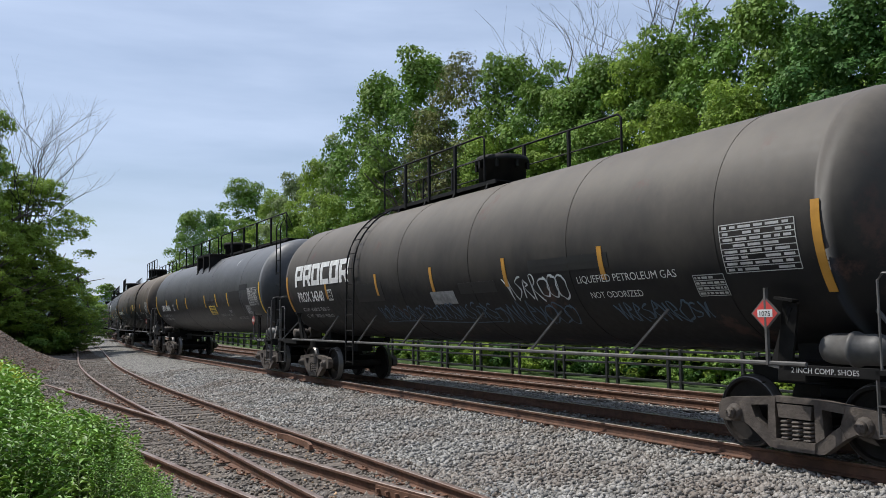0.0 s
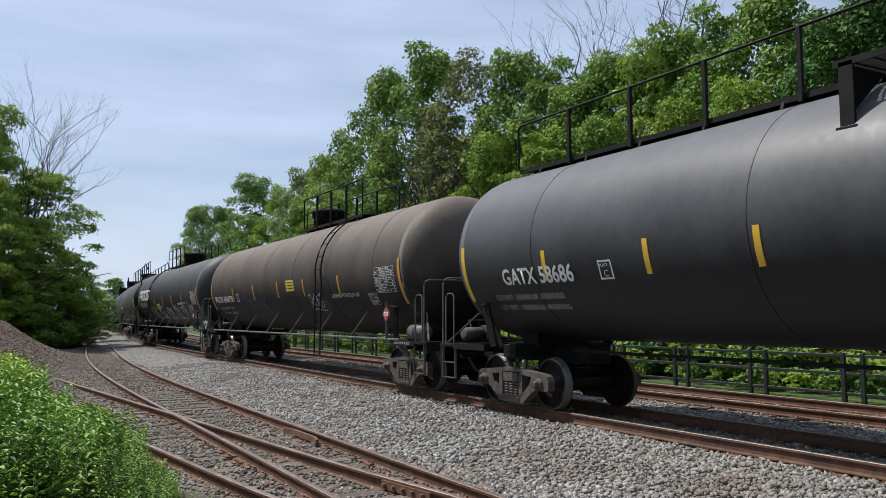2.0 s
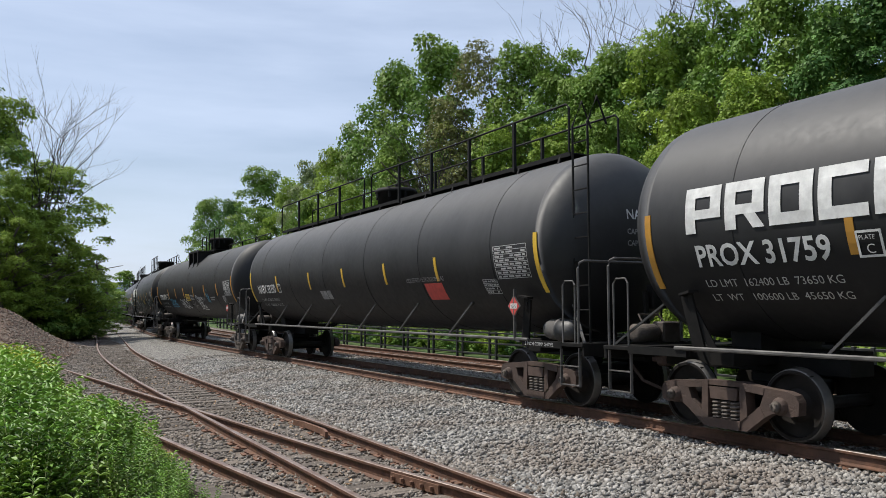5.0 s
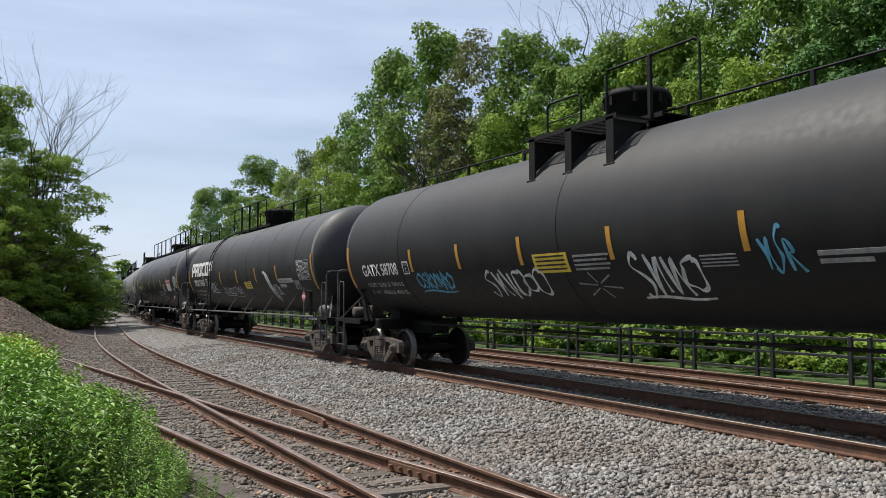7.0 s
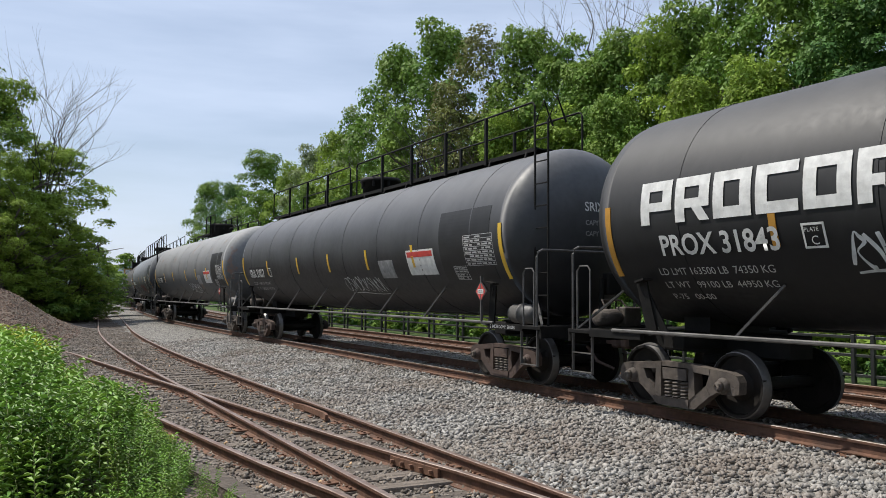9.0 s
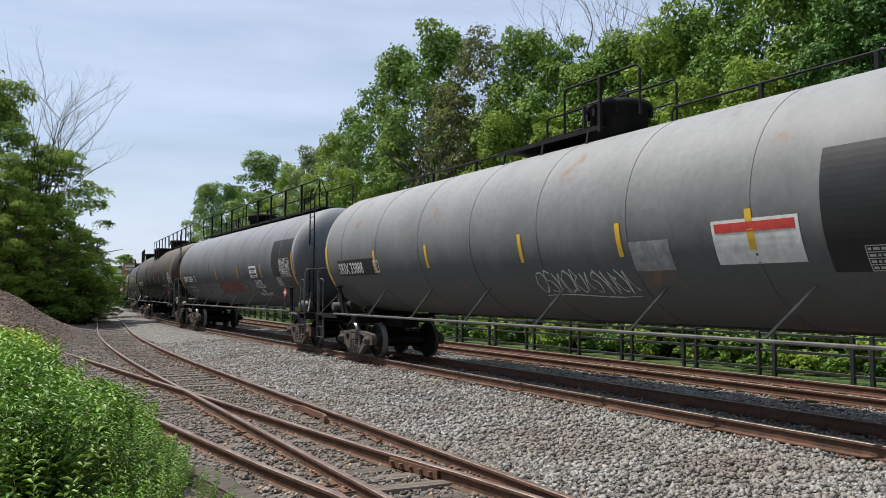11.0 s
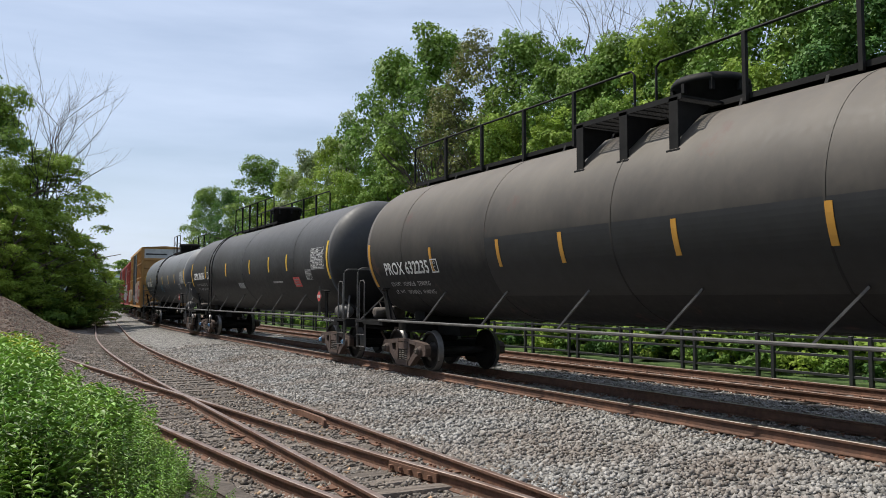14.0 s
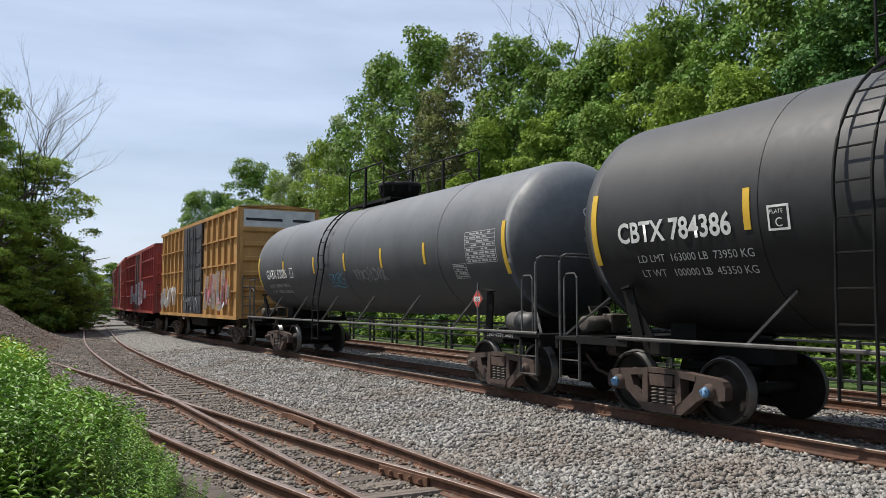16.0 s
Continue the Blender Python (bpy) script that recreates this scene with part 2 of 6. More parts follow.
def tank_mat(name, base, top, rough=0.5, amount=0.8, spots=None):
    """Weathered tank paint: dust and overhead light painted paler towards the top, streaks running down round the
    barrel.
    """
    m = bpy.data.materials.new(name)
    m.use_nodes = True
    n, l = m.node_tree.nodes, m.node_tree.links
    b = n["Principled BSDF"]
    b.inputs["Roughness"].default_value = rough
    b.inputs["Specular IOR Level"].default_value = 0.35
    co = n.new("ShaderNodeTexCoord")
    ma = n.new("ShaderNodeMapping")
    ma.inputs["Scale"].default_value = (0.5, 0.8, 0.5)
    l.new(co.outputs["Object"], ma.inputs["Vector"])
    st = n.new("ShaderNodeTexNoise")
    st.inputs["Scale"].default_value, st.inputs["Detail"].default_value = 1.6, 7
    st.inputs["Roughness"].default_value = 0.6
    l.new(ma.outputs["Vector"], st.inputs["Vector"])
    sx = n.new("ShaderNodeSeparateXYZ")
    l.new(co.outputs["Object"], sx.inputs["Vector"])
    # Height on the barrel drives the mix; the lit upper half is coloured in.
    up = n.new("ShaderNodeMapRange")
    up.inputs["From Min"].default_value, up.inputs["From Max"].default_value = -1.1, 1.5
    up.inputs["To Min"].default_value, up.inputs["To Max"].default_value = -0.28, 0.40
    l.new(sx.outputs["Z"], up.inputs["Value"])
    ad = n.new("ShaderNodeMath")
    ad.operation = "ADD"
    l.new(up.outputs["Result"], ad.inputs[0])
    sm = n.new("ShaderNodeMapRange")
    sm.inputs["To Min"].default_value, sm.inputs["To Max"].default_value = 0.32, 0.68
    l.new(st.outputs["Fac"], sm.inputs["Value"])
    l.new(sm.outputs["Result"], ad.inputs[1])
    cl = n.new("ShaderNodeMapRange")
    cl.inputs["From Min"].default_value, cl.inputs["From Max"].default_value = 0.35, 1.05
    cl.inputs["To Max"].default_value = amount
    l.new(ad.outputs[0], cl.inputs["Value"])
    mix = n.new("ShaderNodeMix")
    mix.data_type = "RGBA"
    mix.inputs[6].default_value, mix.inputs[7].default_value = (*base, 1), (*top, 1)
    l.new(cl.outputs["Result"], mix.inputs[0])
    gr = n.new("ShaderNodeTexNoise")
    gr.inputs["Scale"].default_value, gr.inputs["Detail"].default_value = 9, 8
    l.new(co.outputs["Object"], gr.inputs["Vector"])
    mr = n.new("ShaderNodeMapRange")
    mr.inputs["To Min"].default_value, mr.inputs["To Max"].default_value = 0.75, 1.25
    l.new(gr.outputs["Fac"], mr.inputs["Value"])
    hv = n.new("ShaderNodeHueSaturation")
    l.new(mr.outputs["Result"], hv.inputs["Value"])
    l.new(mix.outputs[2], hv.inputs["Color"])
    col = hv.outputs["Color"]
    if spots:
        sp = n.new("ShaderNodeTexNoise")
        sp.inputs["Scale"].default_value, sp.inputs["Detail"].default_value = 0.9, 9
        sp.inputs["Roughness"].default_value = 0.7
        l.new(co.outputs["Object"], sp.inputs["Vector"])
        sr = n.new("ShaderNodeMapRange")
        sr.inputs["From Min"].default_value, sr.inputs["From Max"].default_value = 0.60, 0.66
        sr.inputs["To Max"].default_value = spots[3]
        l.new(sp.outputs["Fac"], sr.inputs["Value"])
        m3 = n.new("ShaderNodeMix")
        m3.data_type = "RGBA"
        m3.inputs[7].default_value = (*spots[:3], 1)
        l.new(sr.outputs["Result"], m3.inputs[0])
        l.new(col, m3.inputs[6])
        col = m3.outputs[2]
    l.new(col, b.inputs["Base Color"])
    bp = n.new("ShaderNodeBump")
    bp.inputs["Strength"].default_value, bp.inputs["Distance"].default_value = 0.15, 0.02
    l.new(st.outputs["Fac"], bp.inputs["Height"])
    l.new(bp.outputs["Normal"], b.inputs["Normal"])
    rr = n.new("ShaderNodeMapRange")
    rr.inputs["To Min"].default_value, rr.inputs["To Max"].default_value = rough - 0.1, rough + 0.15
    l.new(gr.outputs["Fac"], rr.inputs["Value"])
    l.new(rr.outputs["Result"], b.inputs["Roughness"])
    return m


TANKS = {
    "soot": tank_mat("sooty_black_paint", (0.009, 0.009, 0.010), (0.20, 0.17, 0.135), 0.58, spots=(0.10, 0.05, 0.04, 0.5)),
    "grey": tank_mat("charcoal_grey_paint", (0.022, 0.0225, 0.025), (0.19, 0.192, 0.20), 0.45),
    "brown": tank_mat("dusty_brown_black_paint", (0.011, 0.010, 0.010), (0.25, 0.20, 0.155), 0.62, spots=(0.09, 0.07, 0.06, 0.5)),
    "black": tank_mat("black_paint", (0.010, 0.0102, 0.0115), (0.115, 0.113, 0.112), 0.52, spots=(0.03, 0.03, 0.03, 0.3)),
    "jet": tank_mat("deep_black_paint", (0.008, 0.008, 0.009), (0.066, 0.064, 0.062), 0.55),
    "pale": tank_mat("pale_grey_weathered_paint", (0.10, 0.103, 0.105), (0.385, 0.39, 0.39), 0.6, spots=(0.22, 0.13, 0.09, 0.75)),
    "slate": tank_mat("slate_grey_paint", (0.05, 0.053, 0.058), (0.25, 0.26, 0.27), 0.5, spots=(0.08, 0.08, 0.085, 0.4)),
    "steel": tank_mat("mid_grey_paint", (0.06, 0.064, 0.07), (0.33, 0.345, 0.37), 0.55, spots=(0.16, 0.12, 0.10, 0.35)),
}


# Mesh helpers
MESHES = {}


def part(name, bm, material, parent, label="", at=None, smooth=False):
    me = bm
    if isinstance(bm, bmesh.types.BMesh):
        me = bpy.data.meshes.new(name)
        bmesh.ops.recalc_face_normals(bm, faces=bm.faces)
        bm.to_mesh(me)
        bm.free()
        for m in (material if isinstance(material, (list, tuple)) else [material]):
            me.materials.append(m)
        if smooth:
            me.polygons.foreach_set("use_smooth", [True] * len(me.polygons))
    ob = new(name, me)
    ob.parent = parent
    if at is not None:
        ob.matrix_basis = at
    if label:
        tagged(ob, label)
    return ob


def box(bm, x0, x1, y0, y1, z0, z1, bev=0.0):
    vs = [bm.verts.new((x, y, z)) for x in (x0, x1) for y in (y0, y1) for z in (z0, z1)]
    fs = [bm.faces.new([vs[i] for i in q]) for q in ((0, 1, 3, 2), (4, 6, 7, 5), (0, 4, 5, 1), (2, 3, 7, 6), (0, 2, 6, 4), (1, 5, 7, 3))]
    if bev:
        es = list({e for f in fs for e in f.edges})
        bmesh.ops.bevel(bm, geom=es, offset=bev, segments=1, affect="EDGES")


def tube(bm, pts, r, n=8, cap=True):
    """A round bar through the points."""
    pts = [Vector(p) for p in pts]
    rings = []
    for i, p in enumerate(pts):
        d = (pts[min(i + 1, len(pts) - 1)] - pts[max(i - 1, 0)]).normalized()
        a = d.cross(Vector((0, 0, 1)) if abs(d.z) < 0.9 else Vector((1, 0, 0))).normalized()
        c = d.cross(a)
        rr = r[i] if isinstance(r, (list, tuple)) else r
        rings.append([bm.verts.new(p + (a * math.cos(k * math.tau / n) + c * math.sin(k * math.tau / n)) * rr) for k in range(n)])
    for u, v in zip(rings, rings[1:]):
        for k in range(n):
            bm.faces.new((u[k], u[(k + 1) % n], v[(k + 1) % n], v[k]))
    if cap:
        bm.faces.new(rings[0])
        bm.faces.new(rings[-1][::-1])


def bar(bm, p, q, w, h):
    """A flat or square bar from p to q: w across, h the other way."""
    p, q = Vector(p), Vector(q)
    d = (q - p).normalized()
    a = d.cross(Vector((0, 0, 1)) if abs(d.z) < 0.9 else Vector((1, 0, 0))).normalized()
    c = d.cross(a).normalized()
    vs = [bm.verts.new(o + a * s * w / 2 + c * t * h / 2) for o in (p, q) for s, t in ((-1, -1), (1, -1), (1, 1), (-1, 1))]
    for f in ((0, 1, 2, 3), (7, 6, 5, 4), (0, 4, 5, 1), (1, 5, 6, 2), (2, 6, 7, 3), (3, 7, 4, 0)):
        bm.faces.new([vs[i] for i in f])


def lathe(bm, prof, n, axis="y", smooth=True):
    """Turn the profile of (distance along the axis, radius) round the axis."""
    rings = []
    for a, r in prof:
        ring = []
        for k in range(n):
            c, s = math.cos(k * math.tau / n) * r, math.sin(k * math.tau / n) * r
            ring.append(bm.verts.new({"x": (a, c, s), "y": (c, a, s), "z": (c, s, a)}[axis]))
        rings.append(ring)
    for u, v in zip(rings, rings[1:]):
        for k in range(n):
            f = bm.faces.new((u[k], u[(k + 1) % n], v[(k + 1) % n], v[k]))
            f.smooth = smooth
    for ring in (rings[0], rings[-1]):
        f = bm.faces.new(ring)
        f.smooth = smooth


def shared(key, make):
    """One mesh for all alike parts."""
    if key not in MESHES:
        name, bm, material = make()
        me = bpy.data.meshes.new(name)
        bmesh.ops.recalc_face_normals(bm, faces=bm.faces)
        bm.to_mesh(me)
        bm.free()
        for m in (material if isinstance(material, (list, tuple)) else [material]):
            me.materials.append(m)
        MESHES[key] = me
    return MESHES[key]


def raw_mesh(name, verts, faces, material):
    me = bpy.data.meshes.new(name)
    me.from_pydata(verts, [], faces)
    me.materials.append(material)
    return me


# The lines of the tracks: x of the centre at y
MAIN_X, FAR_X, YARD_X = 9.6, 13.6, 3.98
YARD_Z = -0.2


def bend(y, y0, radius, slope):
    """Sideways shift of a line that is straight to y0, bends right on the radius until it has the slope, then runs straight."""
    u = y - y0
    if u <= 0:
        return 0.0
    e = slope * radius
    return u * u / (2 * radius) if u < e else e * e / (2 * radius) + slope * (u - e)


def main_x(y):
    return MAIN_X + bend(y, 40, 300, 0.10) + bend(y, 105, 600, 0.35)


def far_x(y):
    return main_x(y) + FAR_X - MAIN_X


def yard_x(y):
    return YARD_X + bend(y, 20, 260, 0.096) + bend(y, 105, 600, 0.35)


def smooth(a, b, v):
    u = min(1, max(0, (v - a) / (b - a)))
    return u * u * (3 - 2 * u)


def siding_x(y):
    return 3.98 - 0.00914 * max(0.0, y - 1.0) ** 2 if y < 7.4 else 3.98 - 0.117 * (y - 4.2) - 0.08 * smooth(7.4, 9.5, y)


# Ground: one sheet to the horizon
def ground_z(x, y):
    s = main_x(y) - MAIN_X
    u = x - s
    z = -0.368 + 0.168 * smooth(5.4, 7.7, u)
    z += -0.22 * smooth(15.3, 16.8, u)
    left = smooth(1.6, -0.6, x - (siding_x(min(max(y, 0), 40)) - 2.7))
    z += left * 0.45 * smooth(45, 20, y)
    z += 2.15 * math.exp(-((x + 0.4) / 2.6) ** 2 - ((y - 46) / 13) ** 2)
    z += 1.5 * smooth(22, 40, u)
    z += 0.8 * smooth(4, -8, x - (yard_x(y) - 6)) * smooth(40, 70, y)
    return z + 0.03 * noise.noise((x * 0.9, y * 0.9, 0)) + 0.012 * noise.noise((x * 4, y * 4, 3))


def build_ground():
    def steps(fine, near, far_to):
        v, out, d = near, [], fine
        while v < far_to:
            out.append(v)
            if v > near + (35 if fine > 0.4 else 20):
                d *= 1.13
            v += d
        return out + [far_to]
    xs = sorted({round(a, 3) for a in [-v for v in steps(0.5, 0.0, 2500)] + [i * 0.3 for i in range(0, 75)] + [22 + v for v in steps(0.8, 0.5, 2500)]})
    ys = sorted({round(a, 3) for a in [-v for v in steps(0.8, 0.0, 2500)] + [i * 0.45 for i in range(0, 80)] + [36 + v for v in steps(1.2, 0.0, 3500)]})
    nx, ny = len(xs), len(ys)
    verts = [(x, y, ground_z(x, y)) for y in ys for x in xs]
    faces = [(j * nx + i, j * nx + i + 1, (j + 1) * nx + i + 1, (j + 1) * nx + i) for j in range(ny - 1) for i in range(nx - 1)]
    me = raw_mesh("ground", verts, faces, M_GROUND)
    me.polygons.foreach_set("use_smooth", [True] * len(faces))
    at = me.color_attributes.new("soil", "FLOAT_COLOR", "POINT")
    cols = []
    for x, y, z in verts:
        u = x - (main_x(y) - MAIN_X)
        soil = smooth(6.0, 5.0, u) * 0.55 + 0.35 * smooth(1.9, 0.5, x) + 0.9 * math.exp(-((x + 1) / 3) ** 2 - ((y - 46) / 14) ** 2) + 0.5 * smooth(16.3, 17.4, u) + 0.22 * smooth(11.8, 12.4, u)
        green = smooth(17.0, 18.2, u) + smooth(1.0, -0.8, x) * (0.85 - 0.9 * smooth(15, 30, y) * smooth(75, 60, y)) + smooth(3, -3, x - (yard_x(y) - 9)) * smooth(60, 75, y)
        cols += [min(1, soil), min(1, green), 0, 1]
    at.data.foreach_set("color", cols)
    return tagged(new("ground", me), "grey crushed-stone ballast and stony soil beside railway tracks", "ground", kind="structure")


build_ground()


# Tracks
RAIL_PROF = [(-0.07, -0.17), (0.07, -0.17), (0.07, -0.158), (0.012, -0.14), (0.009, -0.045), (0.036, -0.035), (0.036, -0.006), (0.028, 0.0), (-0.028, 0.0), (-0.036, -0.006), (-0.036, -0.035), (-0.009, -0.045), (-0.012, -0.14), (-0.07, -0.158)]


def rail_mesh(line, side, z, y0, y1, step, head):
    bm = bmesh.new()
    ys, y = [], y0
    while y < y1:
        ys.append(y)
        y += step if y < 60 else step * 3
    ys.append(y1)
    prev = None
    for y in ys:
        d = (line(y + 0.2) - line(y - 0.2)) / 0.4
        k = 1 / math.hypot(1, d)
        cx, cy = line(y) + side * 0.7525 * k, y - side * 0.7525 * k * d
        ring = [bm.verts.new((cx + px * k, cy - px * k * d, z + pz)) for px, pz in RAIL_PROF]
        if prev:
            for i in range(len(ring)):
                f = bm.faces.new((prev[i], ring[i], ring[(i + 1) % len(ring)], prev[(i + 1) % len(ring)]))
                f.material_index = 1 if i in (6, 7, 8) else 0
        prev = ring
    return bm


def tie_mesh(long):
    def make():
        bm = bmesh.new()
        box(bm, -long / 2, long / 2, -0.115, 0.115, -0.17, 0, 0.012)
        rng = random.Random(4)
        for v in bm.verts:
            v.co += Vector((rng.uniform(-.02, .02), rng.uniform(-.008, .008), rng.uniform(-.008, .006)))
        return "tie", bm, M_TIE
    return shared(("tie", long), make)


def plate_mesh():
    def make():
        bm = bmesh.new()
        box(bm, -0.17, 0.17, -0.09, 0.09, 0, 0.016, 0.004)
        for sx in (-0.1, 0.1):
            for sy in (-0.05, 0.05):
                box(bm, sx - 0.014, sx + 0.014, sy - 0.014, sy + 0.014, 0.016, 0.035)
        return "tie_plate", bm, M_TIEP
    return shared("plate", make)


def build_track(label, line, z, y0, y1, near, far_ties, tie_drop, head, seed, step=0.52, rough=0.0):
    rng = random.Random(seed)
    track = tagged(new("railway_track"), label, "railway track", "railway tracks", "structure")
    for side in (-1, 1):
        part("rail", rail_mesh(line, side, z, y0, y1, 1.5, head), [M_RAIL, head], track)
    y, count = near, 0
    while y < far_ties:
        d = (line(y + 0.2) - line(y - 0.2)) / 0.4
        m = pose(line(y) + rng.uniform(-.05, .05), y, z - 0.19 - tie_drop + rng.uniform(-0.012 - rough, 0.008 - 0.3 * rough), rng.uniform(-1, 1), rng.uniform(-.6, .6), -math.degrees(math.atan(d)) + rng.uniform(-1.6, 1.6) * (1 + 60 * rough))
        tie = part("tie", tie_mesh(2.6), None, track, at=m)
        if y < 32:
            for side in (-1, 1):
                part("tie_plate", plate_mesh(), None, tie, at=pose(side * 0.7525, 0, 0.001))
        y += step + rng.uniform(-0.04, 0.04)
        count += 1
    bm = bmesh.new()
    while y < 130:
        d = (line(y + 0.2) - line(y - 0.2)) / 0.4
        bar(bm, (line(y) - 1.3, y + 1.3 * d, z - 0.27 - tie_drop), (line(y) + 1.3, y - 1.3 * d, z - 0.27 - tie_drop), 0.22, 0.16)
        y += step
    tagged(part("distant_ties", bm, M_TIE, track), kind="stuff")
    return track


main_track = build_track("main line track with worn shiny rails on grey ballast", main_x, 0.0, -40, 260, 1.0, 46, 0.012, M_HEAD, 1)
far_track = build_track("second main line track with rust-brown rails", far_x, 0.0, -40, 260, 1.0, 50, -0.012, M_HEADY, 2)
yard_track = build_track("old yard track with rusty rails and weathered ties", yard_x, YARD_Z, -12, 200, 2.0, 48, -0.064, M_HEADY, 3, rough=0.035)
siding = build_track("diverging yard siding with rusty rails beside weeds", siding_x, YARD_Z - 0.004, 1.5, 60, 14.5, 40, -0.058, M_HEADY, 5, rough=0.035)


def rail_fittings():
    """Joint bars, frog and guard rail of the yard turnout."""
    bm = bmesh.new()
    for s in (-1, 1):
        bar(bm, (siding_x(7.9) + 0.7525 + s * 0.035, 7.9, YARD_Z - 0.085), (siding_x(8.8) + 0.7525 + s * 0.035, 8.8, YARD_Z - 0.085), 0.035, 0.10)
        for k in range(5):
            y = 8.0 + k * 0.18
            box(bm, siding_x(y) + 0.7525 + s * 0.075 - 0.02, siding_x(y) + 0.7525 + s * 0.075 + 0.02, y - 0.02, y + 0.02, YARD_Z - 0.105, YARD_Z - 0.065)
    part("joint_bar", bm, M_TIEP, siding, "rusty bolted joint bars")
    bm = bmesh.new()
    for y0, y1 in ((12.5, 13.5),):
        bar(bm, (yard_x(y0) + 0.65, y0, YARD_Z - 0.09), (yard_x(y1) + 0.65, y1, YARD_Z - 0.09), 0.05, 0.09)
        bar(bm, (yard_x(y1) + 0.65, y1, YARD_Z - 0.09), (yard_x(y1) + 0.58, y1 + 0.3, YARD_Z - 0.09), 0.05, 0.09)
        bar(bm, (yard_x(y0) + 0.65, y0, YARD_Z - 0.09), (yard_x(y0) + 0.58, y0 - 0.3, YARD_Z - 0.09), 0.05, 0.09)
    part("guard_rail", bm, M_TIEP, yard_track, "short rusty guard rail")


rail_fittings()


# Crushed stone lying loose
def stones(name, label, n, area, size, material, seed, keep):
    rng = np.random.default_rng(seed)
    x0, x1, y0, y1 = area
    u = rng.random(n)
    ys = y0 + (y1 - y0) * u ** 1.6
    xs = x0 + (x1 - x0) * rng.random(n)
    base = np.array([(1, 0, 0), (-1, 0, 0), (0, 1, 0), (0, -1, 0), (0, 0, 1), (0, 0, -1)], float)
    tri = np.array([(0, 2, 4), (2, 1, 4), (1, 3, 4), (3, 0, 4), (2, 0, 5), (1, 2, 5), (3, 1, 5), (0, 3, 5)])
    V, F, k = [], [], 0
    for x, y in zip(xs, ys):
        if not keep(x, y):
            continue
        s = size * rng.uniform(0.55, 1.35)
        b = base * rng.uniform(0.6, 1.25, (6, 1)) * s * np.array([1, rng.uniform(.6, 1), rng.uniform(.5, .9)]) + rng.normal(0, 0.18 * s, (6, 3))
        a, t = rng.random() * 6.28, rng.normal(0, 0.5)
        ca, sa, ct, st = math.cos(a), math.sin(a), math.cos(t), math.sin(t)
        rot = np.array([[ca, -sa * ct, sa * st], [sa, ca * ct, -ca * st], [0, st, ct]])
        V.append(b @ rot.T + (x, y, ground_z(x, y) + s * 0.25))
        F.append(tri + 6 * k)
        k += 1
    V, F = np.concatenate(V), np.concatenate(F)
    me = bpy.data.meshes.new(name)
    me.vertices.add(len(V))
    me.vertices.foreach_set("co", V.ravel())
    me.loops.add(len(F) * 3)
    me.loops.foreach_set("vertex_index", F.ravel())
    me.polygons.add(len(F))
    me.polygons.foreach_set("loop_start", np.arange(0, len(F) * 3, 3))
    me.update(calc_edges=True)
    me.materials.append(material)
    return tagged(new(name, me), label, "gravel", kind="stuff")


stones("ballast_stones", "loose grey crushed stone ballast beside the main line", 36000, (4.9, 8.75, 3.5, 34), 0.040, M_STONE, 7, lambda x, y: True)
stones("track_stones", "crushed stone ballast between the main line rails", 16000, (9.0, 16.2, 5.5, 34), 0.034, M_STONE, 8, lambda x, y: True)
stones("mound_rubble", "brown stony rubble heaped between the tracks", 9500, (-2.5, 3.8, 30, 62), 0.048, M_RUBBLE, 12, lambda x, y: math.exp(-((x + 0.4) / 2.6) ** 2 - ((y - 46) / 13) ** 2) > 0.12)
stones("yard_stones", "brownish old gravel in the yard tracks", 34000, (0.4, 5.6, 4.5, 46), 0.034, M_STONE_BROWN, 9, lambda x, y: x > siding_x(y) - 1.6)
M_LITTER = mat("dry_leaf_litter", (0.36, 0.24, 0.14), 0.9, var=0.2, scale=10, rnd=0.45, island=True)
stones("dry_litter", "dry tan leaves and wood chips scattered by the rails", 700, (1.3, 5.2, 5, 26), 0.03, M_LITTER, 15, lambda x, y: x > siding_x(y) - 1.4)


# Fence behind the tracks
def build_fence():
    x = 18.0
    for k in range(34):
        y = 1.5 + k * 2.75
        fx = x + main_x(y) - MAIN_X
        fx2 = x + main_x(y + 2.6) - MAIN_X
        z = ground_z(fx, y) - 0.05
        f = tagged(new("fence_panel"), "black metal post-and-rail fence panel among weeds", "fence", "fence along the tracks")
        f.matrix_basis = pose(fx, y, z, 0, 0, -math.degrees(math.atan2(fx2 - fx, 2.6)))
        for py in (0.0, 2.25):
            part("post", shared("fpost", lambda: ("post", _fpost(), M_FENCE)), None, f, at=pose(0, py, 0))
        for rz in (0.25, 0.72, 1.15):
            part("rail", shared("frail", lambda: ("rail", _frail(), M_FENCE)), None, f, at=pose(0, 1.375, rz))


def _fpost():
    bm = bmesh.new()
    box(bm, -0.05, 0.05, -0.05, 0.05, 0, 1.22, 0.008)
    return bm


def _frail():
    bm = bmesh.new()
    box(bm, -0.025, 0.025, -1.375, 1.375, -0.035, 0.035, 0.006)
    return bm


build_fence()


